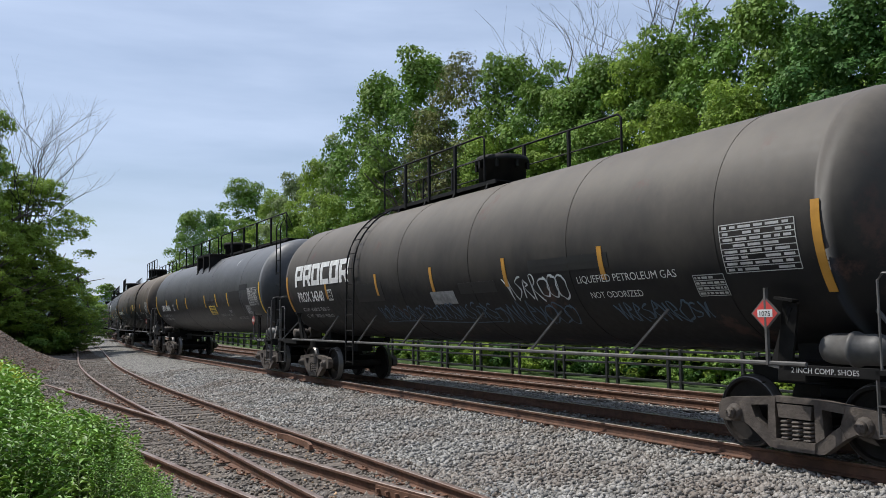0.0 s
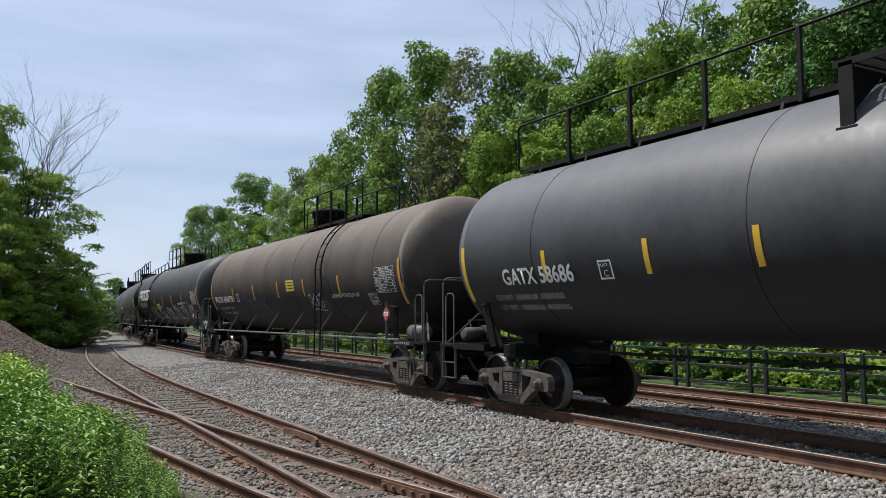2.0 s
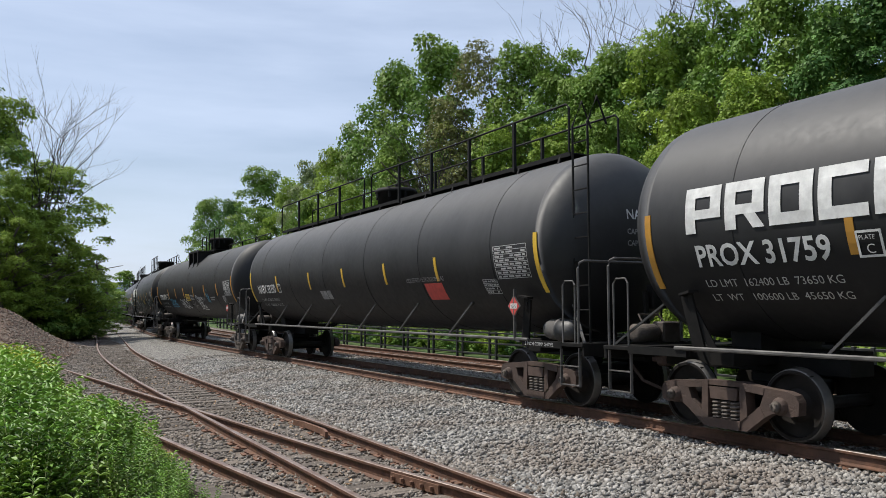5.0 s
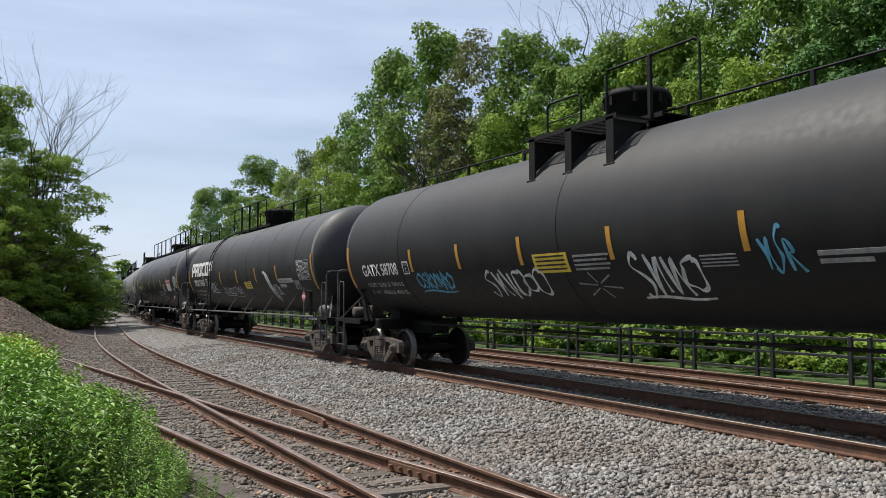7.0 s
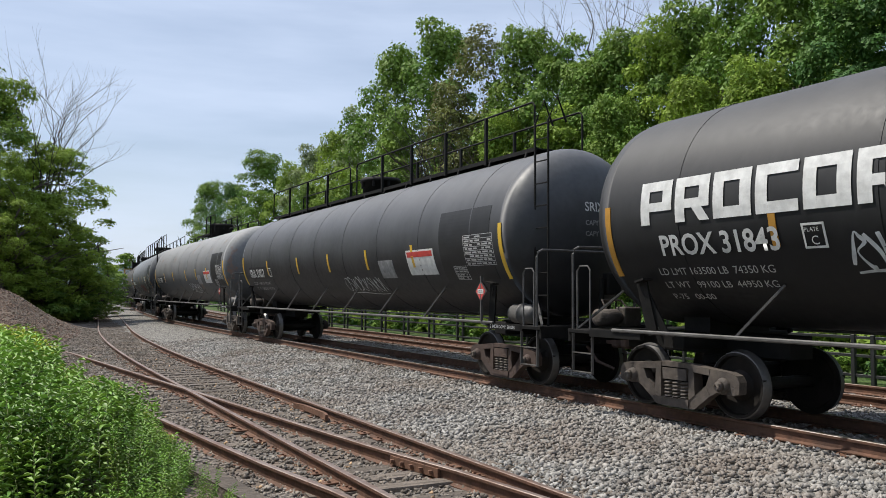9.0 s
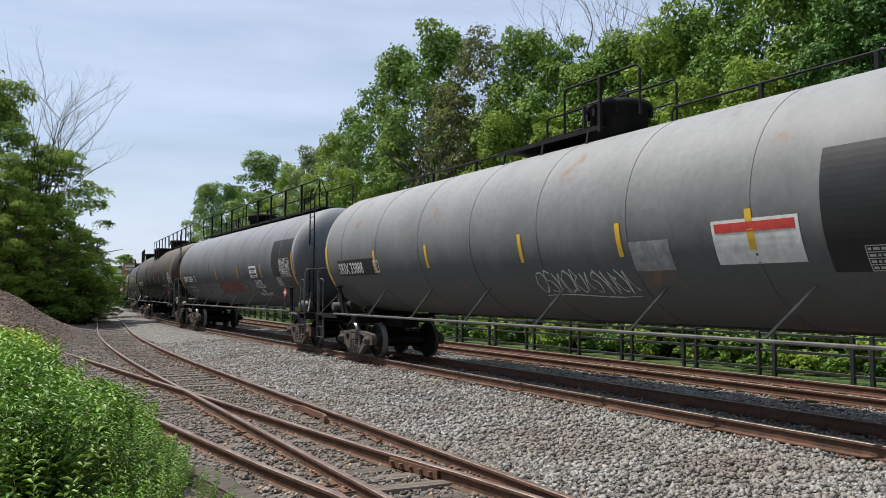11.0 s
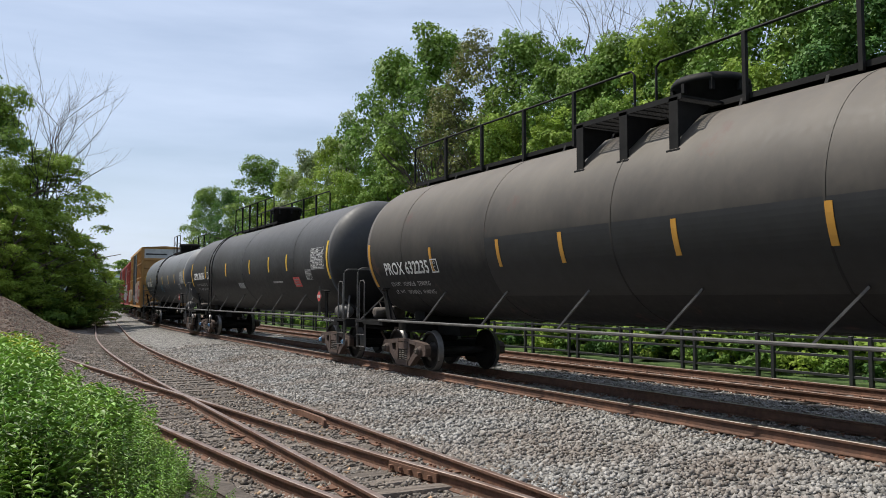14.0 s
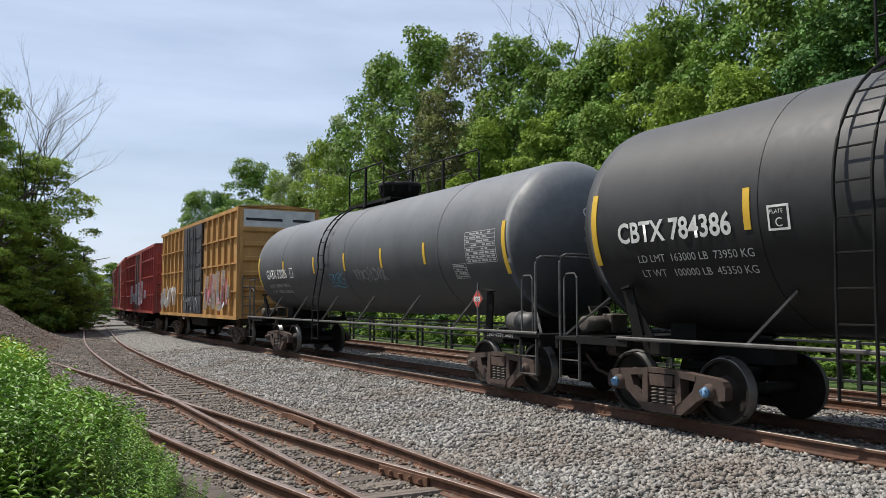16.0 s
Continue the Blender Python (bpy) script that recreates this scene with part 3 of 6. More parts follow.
# Trees
def leaf_cloud(rng, centres, count, size, inner=0.06, layer=0.62):
    """Small pointed leaves on the upper and outer shells of clumps: (centre, radius) by number."""
    vol = np.array([r ** 2 for _, r in centres])
    pick = rng.choice(len(centres), count, p=vol / vol.sum())
    c = np.array([p for p, _ in centres])[pick]
    r = np.array([q for _, q in centres])[pick]
    mid = np.array([c[:, 0].mean(), c[:, 1].mean(), 0])
    out = (c - mid) * np.array([1, 1, 0])
    out /= np.linalg.norm(out, axis=1)[:, None] + 0.05
    d = rng.normal(size=(count, 3)) * 0.62 + out * 0.35 + np.array([0, 0, 0.6])
    d /= np.linalg.norm(d, axis=1)[:, None]
    rad = r * (1 - 0.30 * rng.random(count)) * (1 + 0.26 * np.sin(d[:, 0] * 6 + pick) * np.cos(d[:, 1] * 7 + pick * 2))
    deep = rng.random(count) < inner
    rad[deep] *= rng.random(deep.sum()) * 0.7
    p = c + d * rad[:, None] * np.array([1, 1, layer])
    p += rng.normal(size=(count, 3)) * (0.06 * r)[:, None]
    nrm = d * 0.75 + rng.normal(size=(count, 3)) * 0.42 + np.array([0, 0, 0.45])
    nrm /= np.linalg.norm(nrm, axis=1)[:, None]
    a = np.cross(nrm, rng.normal(size=(count, 3)))
    a /= np.linalg.norm(a, axis=1)[:, None]
    b = np.cross(nrm, a)
    s = size * rng.uniform(0.55, 1.35, count)[:, None]
    V = np.stack([p + a * s - nrm * s * 0.25, p - a * s * 0.5 + b * s * 0.7, p - a * s * 0.5 - b * s * 0.7], 1).reshape(-1, 3)
    F = np.arange(count * 3).reshape(-1, 3)
    return V, F


def np_mesh(name, V, F, material):
    me = bpy.data.meshes.new(name)
    me.vertices.add(len(V))
    me.vertices.foreach_set("co", np.asarray(V, float).ravel())
    me.loops.add(len(F) * 3)
    me.loops.foreach_set("vertex_index", np.asarray(F).ravel())
    me.polygons.add(len(F))
    me.polygons.foreach_set("loop_start", np.arange(0, len(F) * 3, 3))
    me.update(calc_edges=True)
    me.materials.append(material)
    return me


def limb(bm, rng, p, d, length, r, depth, tips, spread=0.6):
    pts, rs = [Vector(p)], [r]
    d = Vector(d).normalized()
    for i in range(4):
        d = (d + Vector((rng.gauss(0, .12), rng.gauss(0, .12), rng.gauss(0.04, .08)))).normalized()
        pts.append(pts[-1] + d * length / 4)
        rs.append(r * (1 - 0.55 * (i + 1) / 4))
    tube(bm, pts, rs, 6 if r > 0.04 else 4, cap=False)
    tips.append(pts[-1])
    if depth:
        for k in range(3 if depth > 1 else 4):
            q = pts[rng.randint(2, 4)]
            nd = (d + Vector((rng.gauss(0, spread), rng.gauss(0, spread), rng.gauss(0.1, spread * 0.6)))).normalized()
            limb(bm, rng, q, nd, length * rng.uniform(.5, .75), rs[2] * 0.62, depth - 1, tips, spread)


def build_tree_kind(seed, height, width, leaves, size, low=0.12, clumps=84, layer=0.62):
    """Trunk mesh and crown mesh of one kind of tree, standing at the origin."""
    rng, nr = random.Random(seed), np.random.default_rng(seed)
    bm = bmesh.new()
    tips = []
    limb(bm, rng, (0, 0, -0.3), (0, 0, 1), height * 0.42, height * 0.018, 0, tips)
    for k in range(7):
        a = k * 2.4
        limb(bm, rng, (0, 0, height * (0.18 + 0.035 * k)), (math.cos(a) * 0.8, math.sin(a) * 0.8, 0.75), height * 0.22, height * 0.009, 1, tips)
    limb(bm, rng, (0, 0, height * 0.40), (0.05, 0, 1), height * 0.24, height * 0.010, 1, tips, 0.45)
    trunk = bpy.data.meshes.new("trunk")
    bm.to_mesh(trunk)
    bm.free()
    trunk.materials.append(M_BARK)
    balls = []
    for k in range(clumps):
        u = (k + rng.random()) / clumps
        z = height * (low + (0.95 - low) * u)
        prof = max(0.12, 1 - abs(2 * u - 0.84) ** 2.4) ** 0.6
        a = k * 2.4 + rng.uniform(-.6, .6)
        lobe = 1 + 0.22 * math.sin(2 * a + seed) + 0.12 * math.sin(5 * a + z + seed)
        rr = width / 2 * prof * lobe * (rng.uniform(0.62, 0.95) if k % 4 else rng.uniform(0.1, 0.5))
        balls.append(((rr * math.cos(a), rr * math.sin(a), z), width * rng.uniform(0.085, 0.165)))
    V, F = leaf_cloud(nr, balls, leaves, size, layer=layer)
    V[:, 2] *= height / np.percentile(V[:, 2], 99.7)
    return trunk, V, F


KINDS = [build_tree_kind(11 + k, 10, w, n, s, lo, c, f) for k, (w, n, s, lo, c, f) in enumerate((
    (5.0, 26000, .078, .03, 90, .62), (4.5, 23000, .076, .05, 76, .62), (5.6, 30000, .080, .02, 104, .62), (4.0, 19000, .072, .06, 64, .62), (5.0, 7000, .15, .03, 60, .62), (4.4, 8500, .070, .25, 60, .62), (5.2, 25000, .072, .02, 66, .56)))]
CROWNS = {}


def tree(x, y, height, wide, kind, leaf, label, turn=0.0, group="trees beside the railway"):
    trunk, V, F = KINDS[kind]
    if (kind, leaf) not in CROWNS:
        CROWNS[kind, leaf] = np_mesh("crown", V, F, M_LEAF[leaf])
    t = tagged(new("tree"), label, "tree", group)
    t.matrix_basis = pose(x, y, ground_z(x, y), 0, 0, turn)
    k = height / 10
    for name, me in (("trunk", trunk), ("crown", CROWNS[kind, leaf])):
        o = part(name, me, None, t)
        o.scale = (k * wide, k * wide, k)
    return t


GREEN = {"mid": "leafy green broadleaf tree in full summer foliage", "dark": "dense dark green broadleaf tree", "light": "bright yellow-green broadleaf tree",
         "olive": "olive-brown broadleaf tree with thin foliage", "blue": "feathery grey-green tree with light foliage"}
TREES = [  # x, y, height, width factor, kind, leaf
    (27, 123.4, 18.6, 0.93, 0, "mid"), (27, 109.6, 16.7, 0.8, 2, "dark"), (25, 87.4, 17.4, 1.12, 1, "mid"), (25, 77.4, 14.8, 0.8, 0, "light"),
    (24.5, 69.7, 15.4, 0.8, 1, "blue"), (24.5, 63.4, 15.4, 0.8, 2, "light"), (25, 60.1, 16.9, 0.8, 3, "blue"), (22, 54.9, 11.2, 0.8, 0, "light"),
    (22.8, 48.2, 18.2, 0.8, 2, "mid"), (22.5, 41.9, 18.1, 0.87, 1, "mid"), (22.5, 37.4, 16.5, 0.85, 5, "olive"), (21, 38, 13.3, 0.9, 5, "olive"),
    (23.5, 34.2, 15.6, 0.8, 2, "mid"), (23.5, 31.4, 14.6, 0.8, 3, "mid"), (23, 28.8, 12.7, 0.8, 0, "mid"), (24, 27.9, 13.7, 0.8, 2, "mid"),
    (24, 25.3, 13.4, 0.8, 1, "light"), (21.2, 33.2, 10.8, 0.8, 0, "light"), (25.5, 25, 14.4, 0.8, 1, "mid"), (21.5, 21, 9.8, 0.8, 2, "light"),
    (24.5, 21.7, 14, 0.82, 3, "mid"), (21.5, 18.2, 9.8, 0.82, 0, "light"), (24.5, 19.3, 13.8, 0.8, 2, "mid"), (22.5, 15.9, 11.4, 0.92, 1, "dark"),
    (23, 14.3, 12.1, 0.83, 0, "dark"), (23, 12.3, 10.9, 1.07, 1, "dark"), (21.3, 24.9, 9.9, 0.8, 2, "mid"), (21.2, 28.8, 10.4, 1, 3, "light"),
    # Trees left of the yard take light leaves to imitate sunlit foliage.
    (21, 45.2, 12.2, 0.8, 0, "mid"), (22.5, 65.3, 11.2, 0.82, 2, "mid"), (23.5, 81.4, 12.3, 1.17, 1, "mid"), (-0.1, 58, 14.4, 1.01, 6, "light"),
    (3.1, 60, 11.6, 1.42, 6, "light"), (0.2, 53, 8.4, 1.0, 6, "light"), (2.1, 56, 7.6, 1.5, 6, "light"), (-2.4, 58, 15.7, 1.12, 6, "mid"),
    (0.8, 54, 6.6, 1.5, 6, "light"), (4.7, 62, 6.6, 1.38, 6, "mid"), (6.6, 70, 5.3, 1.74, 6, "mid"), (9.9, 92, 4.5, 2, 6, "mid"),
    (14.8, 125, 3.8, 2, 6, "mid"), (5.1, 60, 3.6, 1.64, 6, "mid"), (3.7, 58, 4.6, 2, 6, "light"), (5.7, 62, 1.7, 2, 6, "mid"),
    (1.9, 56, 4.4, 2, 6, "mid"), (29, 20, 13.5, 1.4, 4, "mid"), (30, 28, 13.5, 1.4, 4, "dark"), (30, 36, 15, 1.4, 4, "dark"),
    (30, 45, 14, 1.54, 4, "dark"), (31, 56, 12, 1.54, 4, "dark"), (31, 68, 12, 1.54, 4, "mid"), (33, 82, 12.5, 1.54, 4, "dark"),
    (30, 12, 17, 1.54, 4, "dark"), (31, 3, 18, 1.54, 4, "dark"), (36, 120, 10, 1.54, 4, "mid"), (42, 140, 10.5, 1.68, 4, "mid"),
    (50, 160, 12, 1.68, 4, "mid"), (62, 185, 13, 1.68, 4, "dark"), (24, -4, 16, 1.4, 4, "mid"), (25, -11, 16, 1.4, 4, "dark"),
    (-9, 52, 14, 1.4, 4, "dark"), (-12, 34, 13, 1.4, 4, "dark"), (-7, 26, 7, 1.54, 4, "mid"), (-10, 18, 9, 1.54, 4, "dark"),
    (-9, 4, 10, 1.54, 4, "mid"), (-11, -8, 12, 1.54, 4, "dark"), (0, -14, 11, 1.54, 4, "mid"), (12, -22, 12, 1.54, 4, "mid"),
    (20, 160, 9, 1.68, 4, "mid"),
]
for i, (x, y, h, w, k, leaf) in enumerate(TREES):
    tree(x, y, h, w, k, leaf, GREEN[leaf], turn=i * 77.0)


def bare_tree(x, y, height, seed, lean, spread=0.26, thick=0.035):
    rng = random.Random(seed)
    bm, tips = bmesh.new(), []
    limb(bm, rng, (0, 0, -0.3), (lean, 0, 1), height * 0.6, 0.13, 0, tips)
    for k in range(6):
        limb(bm, rng, Vector((0, 0, 0)).lerp(tips[0], 0.55 + 0.08 * k), (rng.gauss(lean, .28), rng.gauss(0, .28), 1), height * 0.34, thick, 3, tips, spread)
    t = tagged(new("bare_tree"), "dead leafless tree with thin grey twigs", "tree", "bare trees")
    t.matrix_basis = pose(x, y, ground_z(x, y))
    part("limb", bm, M_TWIG, t)


bare_tree(0.7, 58.5, 16.4, 3, 0.02, 0.4, 0.055)
bare_tree(3.0, 59.5, 13.8, 5, 0.14, 0.4, 0.055)
bare_tree(20.7, 36.6, 11.5, 14, 0.03, 0.6, 0.05)
bare_tree(21.0, 38.6, 12.0, 15, -0.04, 0.6, 0.05)
bare_tree(26.5, 28.5, 16.5, 8, -0.1, 0.5, 0.085)
bare_tree(27, 25.0, 17.0, 9, 0.0, 0.5, 0.085)


# Undergrowth behind the fence and along the bank
def bush_mesh(seed, leaves, size, w, h):
    nr, rng = np.random.default_rng(seed), random.Random(seed)
    balls = [((rng.uniform(-w, w), rng.uniform(-w, w), h * rng.uniform(.15, .75)), h * rng.uniform(.16, .32)) for _ in range(14)]
    return leaf_cloud(nr, balls, leaves, size)


BUSHES = [bush_mesh(50 + k, 1700, 0.08, 0.9, 1.3) for k in range(3)]
BMESH = {}


def bush(x, y, k, leaf, size, label="leafy green bush beside the railway"):
    key = (k, leaf)
    if key not in BMESH:
        BMESH[key] = np_mesh("bush", *BUSHES[k], M_LEAF[leaf] if isinstance(leaf, str) else leaf)
    b = tagged(new("bush", BMESH[key]), label, "bush", "bushes")
    b.matrix_basis = pose(x, y, ground_z(x, y) - 0.05, 0, 0, x * 91 + y * 37) @ Matrix.Diagonal((size, size, size, 1))
    return b


_r = random.Random(21)
for k in range(64):
    y = 3 + k * 1.35
    bx = 19.6 + _r.uniform(-0.4, 0.5) + main_x(y) - MAIN_X
    bush(bx, y, k % 3, ("mid", "light", "mid", "dark")[k % 4], _r.uniform(0.6, 1.0))
    bush(bx + 1.6, y + 0.6, (k + 1) % 3, ("dark", "mid", "light")[k % 3], _r.uniform(1.2, 1.9))
for k in range(26):
    y = 56 + k * 3.2
    bush(yard_x(y) - 3.4 - _r.uniform(0, 1.0) - 2.2 * smooth(62, 50, y), y, k % 3, ("mid", "dark")[k % 2], _r.uniform(1.0, 1.9))
for k in range(22):
    bush(yard_x(54 + k) - 2.3 - _r.uniform(0, 1.8) - 0.03 * k, 54 + k * 1.0, k % 3, ("mid", "light", "dark")[k % 3], _r.uniform(0.8, 1.5))
for k in range(16):
    bush(-3.4 - _r.uniform(0, 3), 14 + k * 1.7, k % 3, ("mid", "light", "mid")[k % 3], _r.uniform(1.0, 1.8))


# Weeds by the siding
def weed_kind(seed, height, material):
    rng = random.Random(seed)
    V, F, SV, SF = [], [], [], []
    for s in range(11):
        a, r = rng.random() * math.tau, rng.uniform(0, 0.24)
        base = Vector((math.cos(a) * r, math.sin(a) * r, 0))
        top = base + Vector((rng.gauss(0, .14), rng.gauss(0, .14), height * rng.uniform(.65, 1.05)))
        n = int(30 * height) + 12
        for i in range(n):
            u = 0.18 + 0.82 * i / n
            p = base.lerp(top, u)
            ang = i * 2.4 + rng.uniform(-.3, .3)
            lng = rng.uniform(0.06, 0.105) * (1.15 - 0.45 * u)
            d = Vector((math.cos(ang), math.sin(ang), rng.uniform(0.1, 0.9))).normalized()
            sd = d.cross(Vector((0, 0, 1))).normalized() * lng * 0.19
            tip = p + d * lng + Vector((0, 0, -lng * 0.25))
            mid = p + d * lng * 0.45 + Vector((0, 0, 0.012))
            b = len(V)
            V += [p, mid + sd, tip, mid - sd]
            F += [(b, b + 2, b + 1), (b, b + 3, b + 2)]
        b = len(SV)
        for v in (Vector((0.006, 0, 0)), Vector((-0.003, 0.005, 0)), Vector((-0.003, -0.005, 0))):
            SV.append(base + v)
        SV.append(top)
        SF += [(b, b + 1, b + 3), (b + 1, b + 2, b + 3), (b + 2, b, b + 3)]
    return np_mesh("foliage", V, F, material), np_mesh("stem", SV, SF, M_STEM)


def weed(k, m, label):
    w = tagged(new("weed"), label, "weed", "weeds by the siding")
    w.matrix_basis = m
    part("foliage", WEEDS[k][0], None, w)
    tagged(part("stem", WEEDS[k][1], None, w), kind="stuff")


WEEDS = [weed_kind(70 + k, h, M_WEED if k < 4 else M_WEEDY) for k, h in enumerate((1.0, 0.85, 1.15, 0.7, 1.0, 0.8))]
_r = random.Random(33)
count = 0
while count < 295:
    y = _r.uniform(5.0, 18.0)
    x = _r.uniform(-0.9, 2.0)
    edge = min(siding_x(y) - 1.30, 0.180 * y)
    if x > edge:
        continue
    back = y > 10.2
    k = _r.randint(4, 5) if (back and _r.random() < 0.7) else _r.randint(0, 3)
    near = smooth(0.0, 0.75, edge - x)
    q = x / y
    crest = 1.67 - y * float(np.interp(q, (0.01, 0.045, 0.06, 0.11, 0.15, 0.19), (0.030, 0.070, 0.092, 0.090, 0.140, 0.175)))
    s = 1.3 * (0.50 + 0.50 * near) * _r.uniform(0.8, 1.1) * (0.75 + 0.45 * math.exp(-((y - 8.6) / 1.6) ** 2) + 0.35 * smooth(0.9, 0.0, x) * smooth(9.5, 11, y))
    s = min(s, (crest - ground_z(x, y)) / ((1.0, 0.85, 1.15, 0.7, 1.0, 0.8)[k] * 1.08))
    if s < 0.22:
        continue
    weed(k, pose(x, y, ground_z(x, y) - 0.02, 0, 0, _r.uniform(0, 360)) @ Matrix.Diagonal((s * 1.2, s * 1.2, s, 1)), "leafy green weeds growing beside the siding" if k < 4 else "weeds growing on the bank, coloured sunlit yellow-green")
    count += 1


def old_tie():
    bm = bmesh.new()
    box(bm, -0.12, 0.12, -0.75, 0.75, -0.08, 0.08, 0.015)
    rng = random.Random(2)
    for v in bm.verts:
        v.co += Vector((rng.uniform(-.02, .02), rng.uniform(-.04, .04), rng.uniform(-.015, .015)))
    o = part("old_tie", bm, M_TIE, None)
    o.matrix_basis = pose(1.98, 8.15, ground_z(1.98, 8.15) + 0.05, 3, 4, 10)
    tagged(o, "grey weathered wooden tie lying beside the siding", "wooden tie")


old_tie()
for x, y, s, k in ((1.62, 8.9, 0.5, 1), (1.72, 8.6, 0.4, 3), (1.55, 9.3, 0.5, 0), (1.9, 9.6, 0.3, 3), (1.62, 6.6, 0.42, 1), (1.75, 6.3, 0.36, 3), (1.45, 6.5, 0.4, 2)):
    weed(k, pose(x, y, ground_z(x, y) - 0.02, 0, 0, x * 300) @ Matrix.Diagonal((s, s, s, 1)), "small leafy weed growing in gravel by the siding")



# Low wooded hill far away
def build_hill():
    V, F, n = [], [], 60
    for k in range(n + 1):
        a = radians(-60 + 150 * k / n)
        h = 42 + 12 * math.sin(k * 0.55) + 6 * math.sin(k * 1.7)
        for d, z in ((1500, -5), (1650, h * 0.7), (1800, h), (2300, -5)):
            V.append((d * math.sin(a), d * math.cos(a), z))
    for k in range(n):
        for j in range(3):
            F.append((k * 4 + j, k * 4 + j + 1, k * 4 + j + 5, k * 4 + j + 4))
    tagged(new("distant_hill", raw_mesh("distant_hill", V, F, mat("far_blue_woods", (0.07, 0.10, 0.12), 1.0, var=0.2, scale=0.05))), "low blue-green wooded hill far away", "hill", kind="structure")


build_hill()


# ---- The train. A car's own axes: y along the track, -y end leads, -x side faces the yard, z from the rail.
TR, TZ = 1.62, 2.85                      # barrel radius and height of its axis


def barrel_mesh(half, head, crease):
    def make():
        bm = bmesh.new()
        prof = [(-half - head, 0.02)]
        for k in range(1, 10):
            a = radians(10 * k)
            prof.append((-half - head * math.cos(a) ** 0.9, TR * math.sin(a)))
        prof += [(-half, TR), (-half + 0.05, TR)]
        prof += [(-half + 0.05 + (2 * half - 0.1) * k / 10, TR) for k in range(1, 10)]
        prof += [(-y, r) for y, r in prof[:12]][::-1]
        lathe(bm, prof, 72)
        return "tank", bm, []
    me = shared(("barrel", half, TR), make)
    return me


def band_mesh(r, w, t, a0=0, a1=360, n=90):
    """A strip round the barrel between two angles (degrees; 180 is the near side, 90 the top)."""
    def make():
        bm = bmesh.new()
        rows = []
        k = max(3, int(n * (a1 - a0) / 360))
        for i in range(k + 1):
            a = radians(a0 + (a1 - a0) * i / k)
            rows.append([bm.verts.new((math.cos(a) * q, y, math.sin(a) * q)) for q, y in ((r, -w / 2), (r + t, -w / 2), (r + t, w / 2), (r, w / 2))])
        for u, v in zip(rows, rows[1:]):
            for j in range(4):
                bm.faces.new((u[j], u[(j + 1) % 4], v[(j + 1) % 4], v[j]))
        return "band", bm, []
    return shared(("band", r, w, t, a0, a1), make)


def with_mat(me, material):
    """The same mesh shape with another material."""
    key = (me.name, material.name)
    if key not in MESHES:
        c = me.copy()
        c.materials.clear()
        c.materials.append(material)
        MESHES[key] = c
    return MESHES[key]


DROP = [-0.5]                            # height of the stencils' base line above the axis


def wrap(y, v, out=0.006):
    """A point of the near side of the barrel: y along the car, v the arc above the axis."""
    a = (v + DROP[0]) / TR
    return Vector((-(TR + out) * math.cos(a), y, TZ + (TR + out) * math.sin(a)))


def wrapped_text(text, y, v, size, material, parent, name="lettering", bold=0.0, wide=1.0, plane_x=None):
    """Lettering on the barrel that begins at y and runs towards -y; its foot is v above the axis."""
    cu = bpy.data.curves.new("t", "FONT")
    cu.body, cu.size, cu.offset = text, size, bold
    cu.resolution_u = 3
    tmp = bpy.data.objects.new("t", cu)
    scene.collection.objects.link(tmp)
    me = bpy.data.meshes.new_from_object(tmp)
    bpy.data.objects.remove(tmp)
    bpy.data.curves.remove(cu)
    for p in me.vertices:
        u, w = p.co.x * wide, p.co.y
        p.co = wrap(y - u, v + w, 0.016) if plane_x is None else Vector((plane_x, y - u, v + w))
    me.materials.clear()
    me.materials.append(material)
    me.name = name
    ob = new(name, me)
    ob.parent = parent
    return ob


def wrapped_patch(y0, y1, v0, v1, material, parent, name, out=0.006, label=""):
    bm = bmesh.new()
    n = max(2, int(abs(v1 - v0) / 0.08))
    prev = None
    for i in range(n + 1):
        v = v0 + (v1 - v0) * i / n
        row = [bm.verts.new(wrap(y0, v, out)), bm.verts.new(wrap(y1, v, out)), bm.verts.new(wrap(y1, v, 0)), bm.verts.new(wrap(y0, v, 0))]
        if prev:
            for j in range(4):
                bm.faces.new((prev[j], prev[(j + 1) % 4], row[(j + 1) % 4], row[j]))
        else:
            bm.faces.new(row)
        prev = row
    bm.faces.new(prev[::-1])
    return part(name, bm, material, parent, label)


def stroke(bm, pts, w, out=0.006):
    """A brush or spray stroke on the barrel, through (y, v) points."""
    prev = None
    for i, (y, v) in enumerate(pts):
        a, b = pts[max(0, i - 1)], pts[min(len(pts) - 1, i + 1)]
        dy, dv = b[0] - a[0], b[1] - a[1]
        d = math.hypot(dy, dv) or 1
        ww = w * (0.75 + 0.35 * math.sin(i * 0.55))
        ny, nv = -dv / d * ww / 2, dy / d * ww / 2
        row = [bm.verts.new(wrap(y + ny, v + nv, out)), bm.verts.new(wrap(y - ny, v - nv, out))]
        if prev:
            bm.faces.new((prev[0], prev[1], row[1], row[0]))
        prev = row


